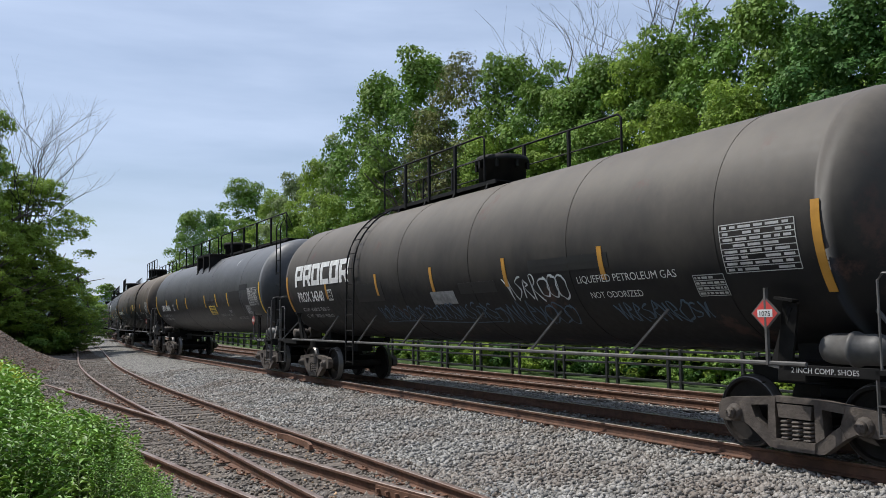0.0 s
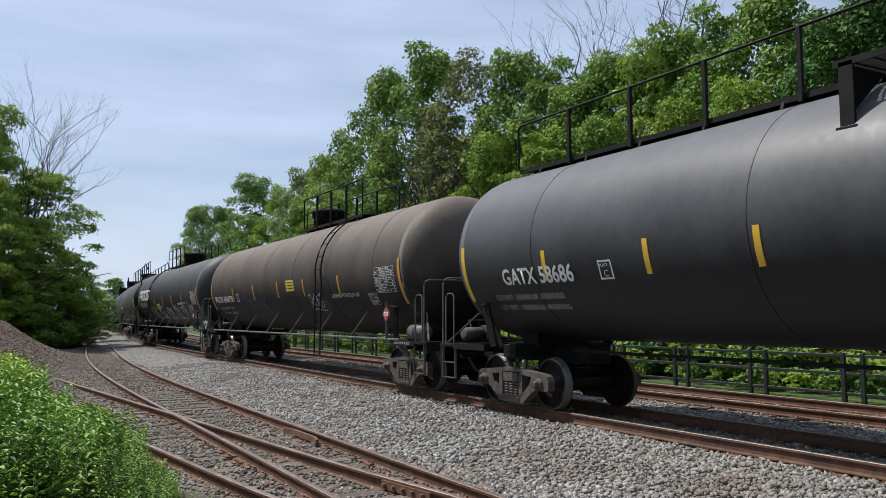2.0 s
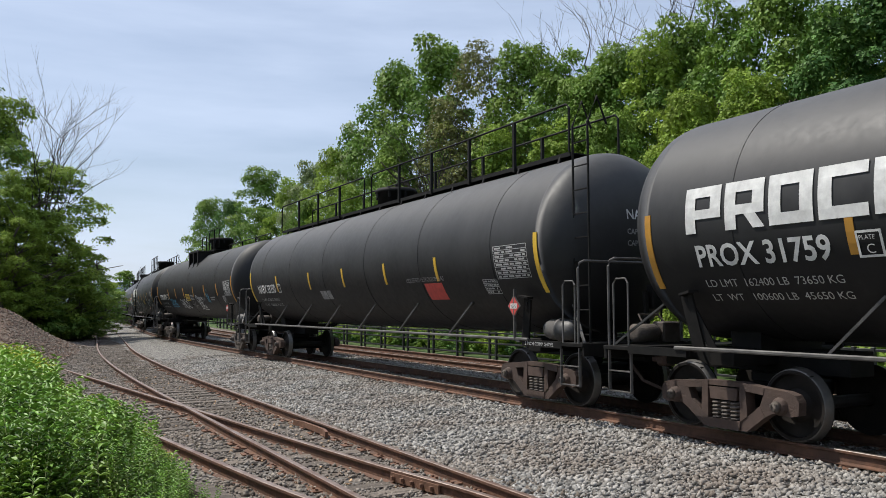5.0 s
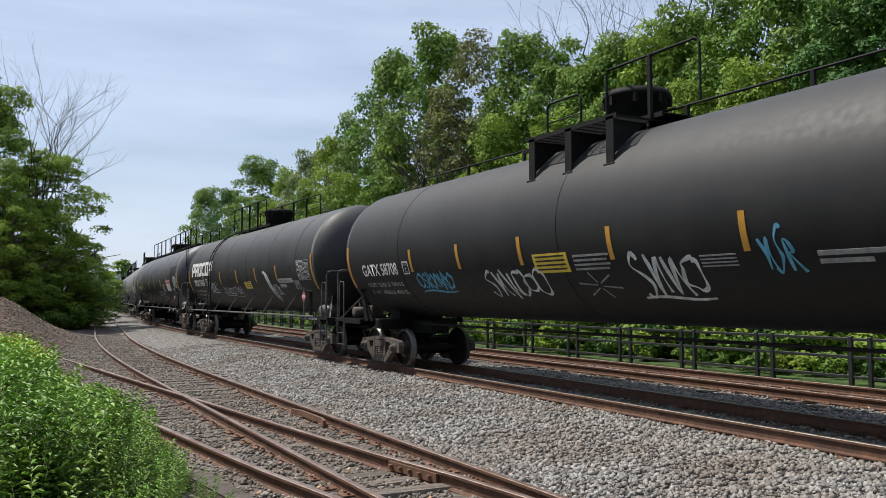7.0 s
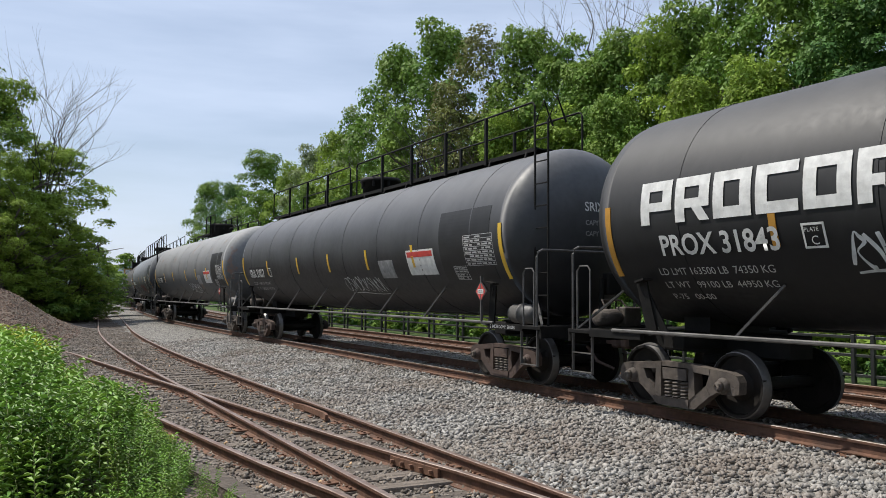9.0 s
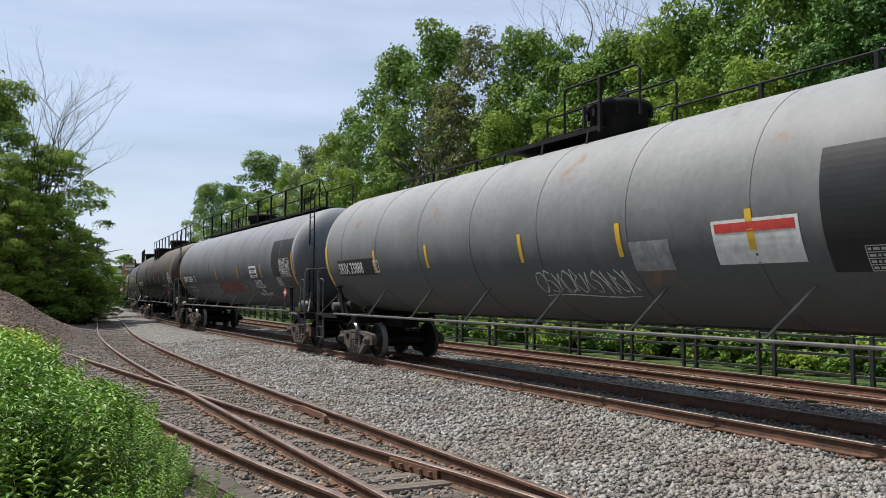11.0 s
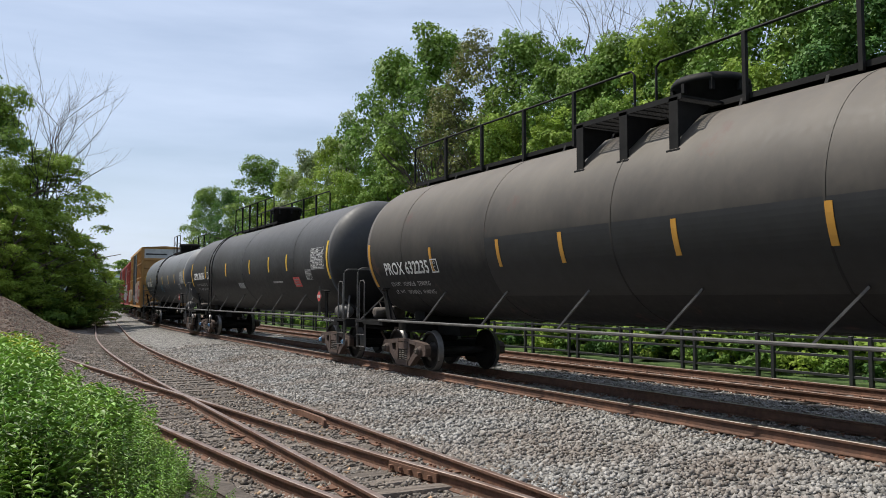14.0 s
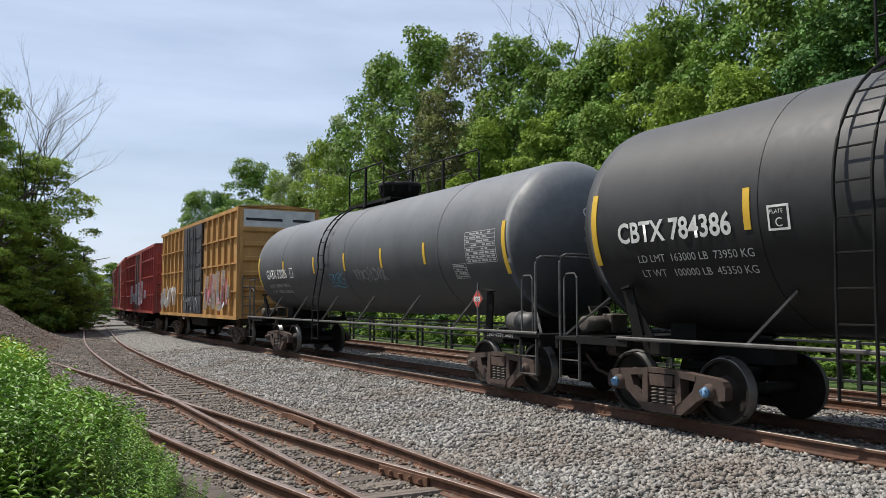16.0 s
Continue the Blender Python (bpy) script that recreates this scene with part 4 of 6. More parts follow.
def scribble(y0, y1, v0, v1, material, parent, seed, w=0.035, label="unreadable sprayed scrawl"):
    rng = random.Random(seed)
    whole = None
    n = max(3, int(abs(y1 - y0) / ((v1 - v0) * 0.5)))
    s = (y1 - y0) / n
    for k in range(n):
        c = y0 + s * (k + 0.5)
        kind = rng.randint(0, 3)
        h = (v1 - v0) / 2 * rng.uniform(.75, 1.1)
        m = (v0 + v1) / 2 + rng.uniform(-.1, .1) * h
        if kind == 0:
            pts = [(c + s * 0.55 * math.cos(a / 10 * math.tau * 1.05 + 1), m + h * 0.9 * math.sin(a / 10 * math.tau * 1.05 + 1)) for a in range(11)]
        elif kind == 1:
            pts = [(c - s * .6, m + h), (c - s * .2, m + h * .1), (c - s * .1, m - h), (c + s * .05, m), (c + s * .1, m + h * .9), (c + s * .25, m - h * .2), (c + s * .6, m - h * .9)]
        elif kind == 2:
            pts = [(c - s * .4, m - h), (c - s * .35, m), (c - s * .3, m + h), (c - s * .05, m + h * .7), (c + s * .2, m + h * .3), (c - s * .2, m), (c + s * .3, m - h * .9), (c + s * .55, m - h * 1.05)]
        else:
            pts = [(c + s * .35, m + h * .9), (c, m + h), (c - s * .35, m + h * .5), (c + s * .1, m), (c + s * .35, m - h * .4), (c, m - h), (c - s * .4, m - h * .8)]
        lean = rng.uniform(-0.5, 0.5)
        pts = [(p + (q - m) * lean * 0.5 + rng.uniform(-.1, .1) * s, q + rng.uniform(-.16, .16) * h) for p, q in pts]
        fine = []
        for i in range(len(pts) - 1):
            p0, p1, p2, p3 = pts[max(0, i - 1)], pts[i], pts[i + 1], pts[min(len(pts) - 1, i + 2)]
            for j in range(4):
                v = j / 4
                fine.append(tuple(0.5 * (2 * p1[c_] + (p2[c_] - p0[c_]) * v + (2 * p0[c_] - 5 * p1[c_] + 4 * p2[c_] - p3[c_]) * v * v + (3 * p1[c_] - p0[c_] - 3 * p2[c_] + p3[c_]) * v ** 3) for c_ in (0, 1)))
        bm = bmesh.new()
        stroke(bm, fine + [pts[-1]], w)
        if whole:
            part("stroke", bm, material, whole)
        else:
            whole = part("graffiti", bm, material, parent, label)
    if rng.random() < 0.5:
        bm = bmesh.new()
        stroke(bm, [(y0 + (y1 - y0) * k / 6, v0 - 0.06 + 0.03 * math.sin(k)) for k in range(7)], w * 0.8)
        part("stroke", bm, material, whole)
    return whole


def head_text(car, half, mark):
    """Small white lettering on the dished leading end."""
    for i, line in enumerate((mark, "CAPY  33700 US GAL", "CAPY  127560 L")):
        size = 0.24 if i == 0 else 0.13
        o = wrapped_text(line, 0, 0, size, M_WHITE if i == 0 else M_FADED, car, "end_lettering", 0.003, 0.9, plane_x=0.0)
        for p in o.data.vertices:
            x, z = -0.28 - p.co.y, p.co.z + 0.35 - (0.0 if i == 0 else 0.06 + 0.2 * i)
            r = min(0.98, math.hypot(x, z) / TR)
            p.co = (x, -half - 0.78 * math.cos(math.asin(r)) ** 0.9 - 0.014, TZ + z)


def table_panel(y, v, w, h, parent, name="data_panel", rows=8, cols=5, back=None):
    """A stencilled table: frame and short bars in place of unreadable figures."""
    if back:
        wrapped_patch(y + 0.03, y - w - 0.03, v - h - 0.03, v + 0.03, back, parent, "panel_backing", 0.004)
    rng = random.Random(int(y * 31 + w * 77))
    bm = bmesh.new()

    def quad(a, b, c, d):
        bm.faces.new([bm.verts.new(wrap(p, q, 0.008)) for p, q in ((a, c), (b, c), (b, d), (a, d))])
    t = 0.011
    for k in range(rows + 1):
        quad(y, y - w, v - h * k / rows - t / 2, v - h * k / rows + t / 2)
    for k in (0, cols):
        for j in range(rows):
            quad(y - w * k / cols - t / 2, y - w * k / cols + t / 2, v - h * (j + 1) / rows, v - h * j / rows)
    for j in range(rows):
        p = 0.04
        while p < 0.93:
            q = min(0.96, p + rng.uniform(0.06, 0.2))
            if rng.random() < 0.8:
                quad(y - w * p, y - w * q, v - h * (j + .72) / rows, v - h * (j + .3) / rows)
            p = q + 0.04
    return part(name, bm, M_STENCIL if not back else M_WHITE, parent, "stencilled table of small white figures")


# Trucks
def side_frame_mesh(material, key):
    def make():
        bm = bmesh.new()
        t0, t1 = -0.07, 0.07
        def plate(pts, wide=1.0):
            f = [bm.verts.new((t0 * wide, y, z)) for y, z in pts]
            g = [bm.verts.new((t1 * wide, y, z)) for y, z in pts]
            for i in range(len(pts)):
                j = (i + 1) % len(pts)
                bm.faces.new((f[i], f[j], g[j], g[i]))
            bm.faces.new(f)
            bm.faces.new(g[::-1])
        for s in (-1, 1):
            def cast(pts, wide=1.0):
                plate([(s * y, z) for y, z in pts], wide)
            cast(((0.27, 0.71), (0.66, 0.67), (0.64, 0.575), (0.37, 0.60), (0.27, 0.60)), 1.1)
            cast(((0.66, 0.67), (1.0, 0.645), (1.11, 0.61), (1.16, 0.53), (1.15, 0.37), (1.03, 0.34), (0.78, 0.36), (0.66, 0.30), (0.58, 0.43), (0.64, 0.575)))
            cast(((0.58, 0.43), (0.66, 0.30), (0.37, 0.085), (0.26, 0.08), (0.27, 0.20), (0.39, 0.28)), 1.05)
            cast(((0.27, 0.60), (0.37, 0.60), (0.39, 0.28), (0.27, 0.20)), 1.2)
            lathe_at = bmesh.new()
            lathe(lathe_at, [(-0.11, 0.0), (-0.11, 0.085), (-0.05, 0.115), (0.1, 0.13)], 14, "x")
            for v in lathe_at.verts:
                v.co += Vector((-0.03, s * 0.89, 0.457))
            tmp = bpy.data.meshes.new("t")
            lathe_at.to_mesh(tmp)
            lathe_at.free()
            bm.from_mesh(tmp)
            bpy.data.meshes.remove(tmp)
        plate([(-0.27, 0.20), (0.27, 0.20), (0.26, 0.08), (-0.26, 0.08)], 1.3)
        plate([(-0.27, 0.71), (0.27, 0.71), (0.27, 0.64), (-0.27, 0.64)])
        plate([(-0.24, 0.62), (0.24, 0.62), (0.22, 0.46), (-0.22, 0.46)], 1.25)
        return "side_frame", bm, material
    return shared(("side_frame", key), make)


def spring_mesh():
    def make():
        bm = bmesh.new()
        tube(bm, [(math.cos(a) * 0.078, math.sin(a) * 0.078, 0.19 + 0.25 * a / (math.tau * 5)) for a in [k * math.tau / 7 for k in range(36)]], 0.021, 4)
        return "spring", bm, M_TRUCK
    return shared("spring", make)


def wheelset_mesh():
    def make():
        bm = bmesh.new()
        for s in (-1, 1):
            prof = [(s * 0.655, 0.10), (s * 0.655, 0.395), (s * 0.675, 0.405), (s * 0.68, 0.478), (s * 0.70, 0.480), (s * 0.715, 0.462), (s * 0.815, 0.452), (s * 0.822, 0.438), (s * 0.822, 0.40), (s * 0.765, 0.385), (s * 0.735, 0.21), (s * 0.80, 0.15), (s * 0.84, 0.13), (s * 0.84, 0.08)]
            rings = []
            for a, r in prof:
                rings.append([bm.verts.new((a, math.cos(k * math.tau / 36) * r, math.sin(k * math.tau / 36) * r)) for k in range(36)])
            for i, (u, v) in enumerate(zip(rings, rings[1:])):
                for k in range(36):
                    f = bm.faces.new((u[k], u[(k + 1) % 36], v[(k + 1) % 36], v[k]))
                    f.material_index = 1 if i in (4, 5, 6) else 0
                    f.smooth = i in (4, 5)
            for k in range(3):
                a = k * math.tau / 3
                box(bm, s * 0.80 - 0.02, s * 0.80 + 0.035, math.cos(a) * 0.43 - .03, math.cos(a) * 0.43 + .03, math.sin(a) * 0.43 - .02, math.sin(a) * 0.43 + .02)
        tube(bm, [(-1.02, 0, 0), (1.02, 0, 0)], 0.085, 12)
        return "wheelset", bm, [M_WHEEL, M_TREAD]
    return shared("wheelset", make)


def bolster_mesh():
    def make():
        bm = bmesh.new()
        box(bm, -1.05, 1.05, -0.20, 0.20, 0.44, 0.66, 0.03)
        box(bm, -0.30, 0.30, -0.22, 0.22, 0.66, 0.80, 0.02)
        for s in (-1, 1):
            box(bm, s * 0.72 - 0.03, s * 0.72 + 0.03, -0.62, 0.62, 0.30, 0.36)
            box(bm, -0.9, 0.9, s * 0.36 - 0.04, s * 0.36 + 0.04, 0.26, 0.38)
        return "truck", bm, M_DARK
    return shared("bolster", make)


def cap_mesh(material):
    def make():
        bm = bmesh.new()
        lathe(bm, [(-0.05, 0.0), (-0.05, 0.06), (0.0, 0.075)], 12, "x")
        for k in range(3):
            a = k * math.tau / 3 + 0.4
            box(bm, -0.065, -0.045, math.cos(a) * 0.045 - 0.012, math.cos(a) * 0.045 + 0.012, math.sin(a) * 0.045 - 0.012, math.sin(a) * 0.045 + 0.012)
        return "axle_cap", bm, material
    return shared(("cap", material.name), make)


WHEELSETS = []


def truck(car, y, rust, cap):
    t = part("truck", bolster_mesh(), None, car, at=pose(0, y, 0))
    for s in (-1, 1):
        part("side_frame", side_frame_mesh(M_TRUCK2 if rust else M_TRUCK, rust), None, t, "cast steel side frame, dusty and worn", at=pose(s * 1.0, 0, 0, 0, 0, 0 if s < 0 else 180))
        for k in (-0.155, 0.0, 0.155):
            part("spring", spring_mesh(), None, t, at=pose(s * 1.0, k, 0))
        for k in (-0.89, 0.89):
            part("axle_cap", cap_mesh(cap), None, t, at=pose(s * 1.14, k, 0.457, 0, 0, 0 if s < 0 else 180))
    for k in (-0.89, 0.89):
        w = part("wheelset", wheelset_mesh(), None, t, "dark steel wheels with bright treads", at=pose(0, k, 0.457))
        WHEELSETS.append((w, k))


def end_gear(car, half, flip):
    """Stub sill, coupler, end platform, hand rails and steps at one end; flip: 1 the +y end, -1 the leading end."""
    f, dy = flip, half - 9.0
    def stub():
        bm = bmesh.new()
        box(bm, -0.24, 0.24, 6.9, 10.1, 0.80, 1.12, 0.01)
        box(bm, -1.1, 1.1, 7.98, 8.38, 0.90, 1.14, 0.015)
        box(bm, -0.62, 0.62, 7.93, 8.43, 1.1, 1.42)
        return "stub_sill", bm, M_DARK
    at = pose(0, dy, 0) if f > 0 else pose(0, -dy, 0, 0, 0, 180)
    part("stub_sill", shared("stub", stub), None, car, "black steel stub sill and saddle", at=at)
    def gusset():
        bm = bmesh.new()
        bar(bm, (-1.36, 8.30, 1.10), (-1.42, 8.46, 1.85), 0.20, 0.035)
        bar(bm, (-1.30, 8.10, 1.10), (-1.42, 8.44, 1.80), 0.03, 0.10)
        bar(bm, (-1.42, 8.52, 1.86), (-1.46, 8.30, 1.90), 0.16, 0.03)
        return "saddle_gusset", bm, M_DARK
    for s in (-1, 1):
        g = part("saddle_gusset", shared("gusset", gusset), None, car, "black steel saddle gusset", at=at if s * f < 0 else at @ Matrix.Diagonal((-1, 1, 1, 1)))
    def coup():
        bm = bmesh.new()
        box(bm, -0.08, 0.08, 10.0, 10.32, 0.80, 0.96, 0.02)
        box(bm, -0.14, 0.12, 10.25, 10.46, 0.74, 1.02, 0.04)
        tube(bm, [(0.35, 9.9, 0.75), (0.32, 10.15, 0.5), (0.15, 10.4, 0.38)], 0.028, 6)
        return "coupler", bm, M_TRUCK2
    part("coupler", shared("coup", coup), None, car, "rusty cast coupler with air hose", at=at)
    def plat():
        bm = bmesh.new()
        box(bm, -1.52, 1.52, 9.5, 10.1, 1.06, 1.12, 0.006)
        box(bm, -1.52, -1.44, 8.4, 9.55, 1.02, 1.13)
        box(bm, 1.44, 1.52, 8.4, 9.55, 1.02, 1.13)
        box(bm, -1.5, 1.5, 10.05, 10.11, 0.92, 1.12)
        return "end_platform", bm, M_DARK
    part("end_platform", shared("plat", plat), None, car, at=at)
    def crossr():
        bm = bmesh.new()
        tube(bm, [(-1.50, 0, 0.0), (-1.50, 0, 1.20), (-1.47, 0, 1.28), (-1.38, 0, 1.32), (1.38, 0, 1.32), (1.47, 0, 1.28), (1.50, 0, 1.20), (1.50, 0, 0)], 0.021, 7)
        return "end_rail", bm, M_PIPE
    part("end_rail", shared("crossr", crossr), None, car, "grey pipe hand rail across the car end", at=pose(0, f * (9.98 + dy), 1.12))
    def grab():
        bm = bmesh.new()
        tube(bm, [(0, -0.16, 0), (0, -0.16, 0.95), (0, -0.10, 1.02), (0, 0.10, 1.02), (0, 0.16, 0.95), (0, 0.16, 0)], 0.015, 6)
        return "grab_iron", bm, M_PIPE
    for s in (-1, 1):
        part("grab_iron", shared("grab", grab), None, car, at=pose(s * 1.49, f * (9.72 + dy), 1.1))
    def brace():
        bm = bmesh.new()
        bar(bm, (-1.40, 0.38, 0.0), (-1.05, -0.35, 0.62), 0.04, 0.03)
        bar(bm, (1.40, 0.38, 0.0), (1.05, -0.35, 0.62), 0.04, 0.03)
        return "end_brace", bm, M_PIPE
    part("end_brace", shared("ebrace", brace), None, car, at=pose(0, f * (9.62 + dy), 1.12) if f > 0 else pose(0, f * (9.62 + dy), 1.12, 0, 0, 180))
    def step():
        bm = bmesh.new()
        for k in (-0.24, 0.24):
            bar(bm, (0, k, 0), (0, k, -0.62), 0.012, 0.05)
        for z in (-0.3, -0.6):
            bar(bm, (0, -0.24, z), (0, 0.24, z), 0.06, 0.015)
        return "sill_step", bm, M_PIPE
    for s in (-1, 1):
        part("sill_step", shared("step", step), None, car, at=pose(s * 1.49, f * (9.75 + dy), 1.05))
    def brake():
        bm = bmesh.new()
        tmp = bmesh.new()
        lathe(tmp, [(-0.28, 0.05), (-0.28, 0.14), (0.1, 0.14), (0.18, 0.10), (0.18, 0.03)], 14, "x")
        me = bpy.data.meshes.new("t")
        tmp.to_mesh(me)
        tmp.free()
        bm.from_mesh(me)
        box(bm, 0.2, 0.55, -0.13, 0.13, -0.15, 0.17, 0.02)
        tube(bm, [(-0.1, 0, 0.14), (-0.1, 0.1, 0.28), (0.3, 0.1, 0.28), (0.35, 0, 0.15)], 0.018, 6)
        return "brake_valve", bm, M_TRUCK
    if f < 0:
        def tankm():
            bm = bmesh.new()
            lathe(bm, [(-0.42, 0.02), (-0.41, 0.09), (-0.36, 0.15), (-0.28, 0.175), (-0.03, 0.175), (-0.025, 0.20), (0.025, 0.20), (0.03, 0.175), (0.28, 0.175), (0.36, 0.15), (0.41, 0.09), (0.42, 0.02)], 20)
            return "air_reservoir", bm, M_PIPE
        part("air_reservoir", shared("airtank", tankm), None, car, "grey steel air reservoir", at=pose(-1.12, -9.05 - dy, 1.31))
        sign = part("placard_holder", shared("pstand", None), None, car, at=pose(0.55, -10.14 - dy, 1.75, 0, 0, 90))
        part("placard", MESHES["pred"], None, sign, "red diamond hazard placard")
        part("number_plate", MESHES["pwhite"], None, sign)
        bmb = shared("handbrake", lambda: ("hand_brake", _hand_brake(), M_DARK))
        part("hand_brake", bmb, None, car, at=pose(0.2, -10.0 - dy, 1.12))
    if f > 0:
        part("brake_valve", shared("brake", brake), None, car, "grey air brake cylinder and valve", at=pose(-0.75, 9.95 + dy, 1.30))


def _hand_brake():
    bm = bmesh.new()
    bar(bm, (-0.3, 0, 0), (-0.3, 0, 0.85), 0.08, 0.06)
    box(bm, -0.22, 0.10, -0.08, 0.08, 0.55, 0.95, 0.02)
    tube(bm, [(0.05, -0.1, 0.9), (0.1, -0.1, 1.15), (0.3, -0.1, 1.2)], 0.018, 6)
    tube(bm, [(-0.06, -0.1, 0.6), (-0.06, -0.12, 0.05)], 0.014, 6)
    return bm


def placard(car, y, x=-1.53, z=1.72):
    def stand():
        bm = bmesh.new()
        bar(bm, (0, 0, -0.60), (0, 0, 0.30), 0.03, 0.05)
        bar(bm, (0.02, 0, -0.60), (0.02, -0.15, -0.62), 0.05, 0.04)
        bm.faces.new([bm.verts.new((-0.018, y_, z_)) for y_, z_ in ((0, -0.20), (0.20, 0), (0, 0.20), (-0.20, 0))])
        bm.faces.new([bm.verts.new((-0.002, y_, z_)) for y_, z_ in ((0, -0.20), (0.20, 0), (0, 0.20), (-0.20, 0))])
        return "placard_holder", bm, M_PIPE
    h = part("placard_holder", shared("pstand", stand), None, car, at=pose(x, y, z))
    def red():
        bm = bmesh.new()
        bm.faces.new([bm.verts.new((-0.023, y_, z_)) for y_, z_ in ((0, -0.175), (0.175, 0), (0, 0.175), (-0.175, 0))])
        return "placard", bm, M_RED
    p = part("placard", shared("pred", red), None, h, "red diamond hazard placard")
    if "pwhite" not in MESHES:
        bm = bmesh.new()
        bm.faces.new([bm.verts.new((-0.026, y_, z_)) for y_, z_ in ((0.105, -0.045), (-0.105, -0.045), (-0.105, 0.045), (0.105, 0.045))])
        part("number_plate", bm, M_WHITE, h)
        MESHES["pwhite"] = scene.collection.objects[-1].data
        o = wrapped_text("1075", 0.09, -0.032, 0.085, M_PATCH, h, "number", plane_x=-0.030)
        MESHES["pnum"] = o.data
    else:
        part("number_plate", MESHES["pwhite"], None, h)
        part("number", MESHES["pnum"], None, h)


def ladder(car, y, end=False):
    """A ladder that follows the barrel's side from the side pipe to the top walk."""
    def make():
        bm = bmesh.new()
        path = [(-1.72, 0.62), (-1.72, 1.7)] + [(-(TR + 0.10) * math.cos(radians(a)), TZ + (TR + 0.10) * math.sin(radians(a))) for a in range(-8, 76, 7)]
        for k in (-0.22, 0.22):
            tube(bm, [(x, k, z) for x, z in path], 0.021, 6)
        d, nxt = 0.0, 0.05
        for (ax, az), (bx, bz) in zip(path, path[1:]):
            seg = math.hypot(bx - ax, bz - az)
            while nxt < d + seg:
                u = (nxt - d) / seg
                tube(bm, [(ax + (bx - ax) * u, -0.22, az + (bz - az) * u), (ax + (bx - ax) * u, 0.22, az + (bz - az) * u)], 0.013, 5)
                nxt += 0.38
            d += seg
        return "ladder", bm, M_DARK
    def straight():
        bm = bmesh.new()
        for k in (-0.2, 0.2):
            tube(bm, [(-1.2, k, 1.1), (-1.2, k, 4.75), (-1.0, k, 5.2), (-0.8, k, 4.75)], 0.02, 6)
        for i in range(9):
            tube(bm, [(-1.2, -0.2, 1.25 + i * 0.4), (-1.2, 0.2, 1.25 + i * 0.4)], 0.013, 5)
        return "ladder", bm, M_DARK
    part("ladder", shared(("ladder", end, TR), straight if end else make), None, car, "black steel ladder", at=pose(0, y, 0))


def railing(car, x, y0, y1, base, top, step=1.5, rails=2):
    """A hand rail over the barrel: posts, a top rail and a middle rail."""
    bm = bmesh.new()
    tube(bm, [(x, y0, base), (x, y0, top - 0.08), (x, y0 - 0.08 * (1 if y0 > y1 else -1), top), (x, y1 + 0.08 * (1 if y0 > y1 else -1), top), (x, y1, top - 0.08), (x, y1, base)], 0.022, 6)
    if rails > 1:
        tube(bm, [(x, y0, (base + top) / 2), (x, y1, (base + top) / 2)], 0.015, 5)
    part("top_rail", bm, M_DARK, car, "black pipe hand rail on top")
    n = max(1, round(abs(y1 - y0) / step))
    for k in range(1, n):
        y = y0 + (y1 - y0) * k / n
        def post(h=top - base):
            b = bmesh.new()
            box(b, -0.03, 0.03, -0.03, 0.03, -0.12, h)
            return "rail_post", b, M_DARK
        part("rail_post", shared(("rpost", round(top - base, 3)), post), None, car, at=pose(x, y, base))


def walkway(car, y0, y1, w, z):
    bm = bmesh.new()
    lo, hi = min(y0, y1), max(y0, y1)
    for s in (-1, 1):
        box(bm, s * w / 2 - 0.02, s * w / 2 + 0.02, lo, hi, z - 0.08, z)
    box(bm, -w / 2, w / 2, lo, hi, z - 0.035, z - 0.015)
    y = lo + 0.3
    while y < hi:
        for s in (-1, 1):
            bar(bm, (s * w / 2, y, z - 0.05), (s * (w / 2 + 0.05), y, TZ + math.sqrt(max(0.01, TR ** 2 - (w / 2 + 0.05) ** 2)) - 0.02), 0.05, 0.04)
        y += 1.35
    part("walkway", bm, M_DARK, car, "black steel grating walkway on top")


def dome(car, y, r=0.55, h=0.45, material=None, small=False):
    bm = bmesh.new()
    z = TZ + TR - 0.15
    lathe(bm, [(0, r * 0.92), (h + 0.03, r * 0.92), (h + 0.05, r * 1.06), (h + 0.10, r * 1.06), (h + 0.17, r * 0.98), (h + 0.19, r * 0.4), (h + 0.19, 0.02)], 28, "z")
    for k in range(8):
        a = k * math.tau / 8
        box(bm, math.cos(a) * r - .03, math.cos(a) * r + .03, math.sin(a) * r - .03, math.sin(a) * r + .03, h - 0.1, h + 0.08)
    if small:
        tube(bm, [(0, -r - 0.45, 0), (0, -r - 0.45, h)], 0.16, 10)
    part("dome", bm, material or M_DARK, car, "round valve dome on top", at=pose(0, y, z), smooth=False)


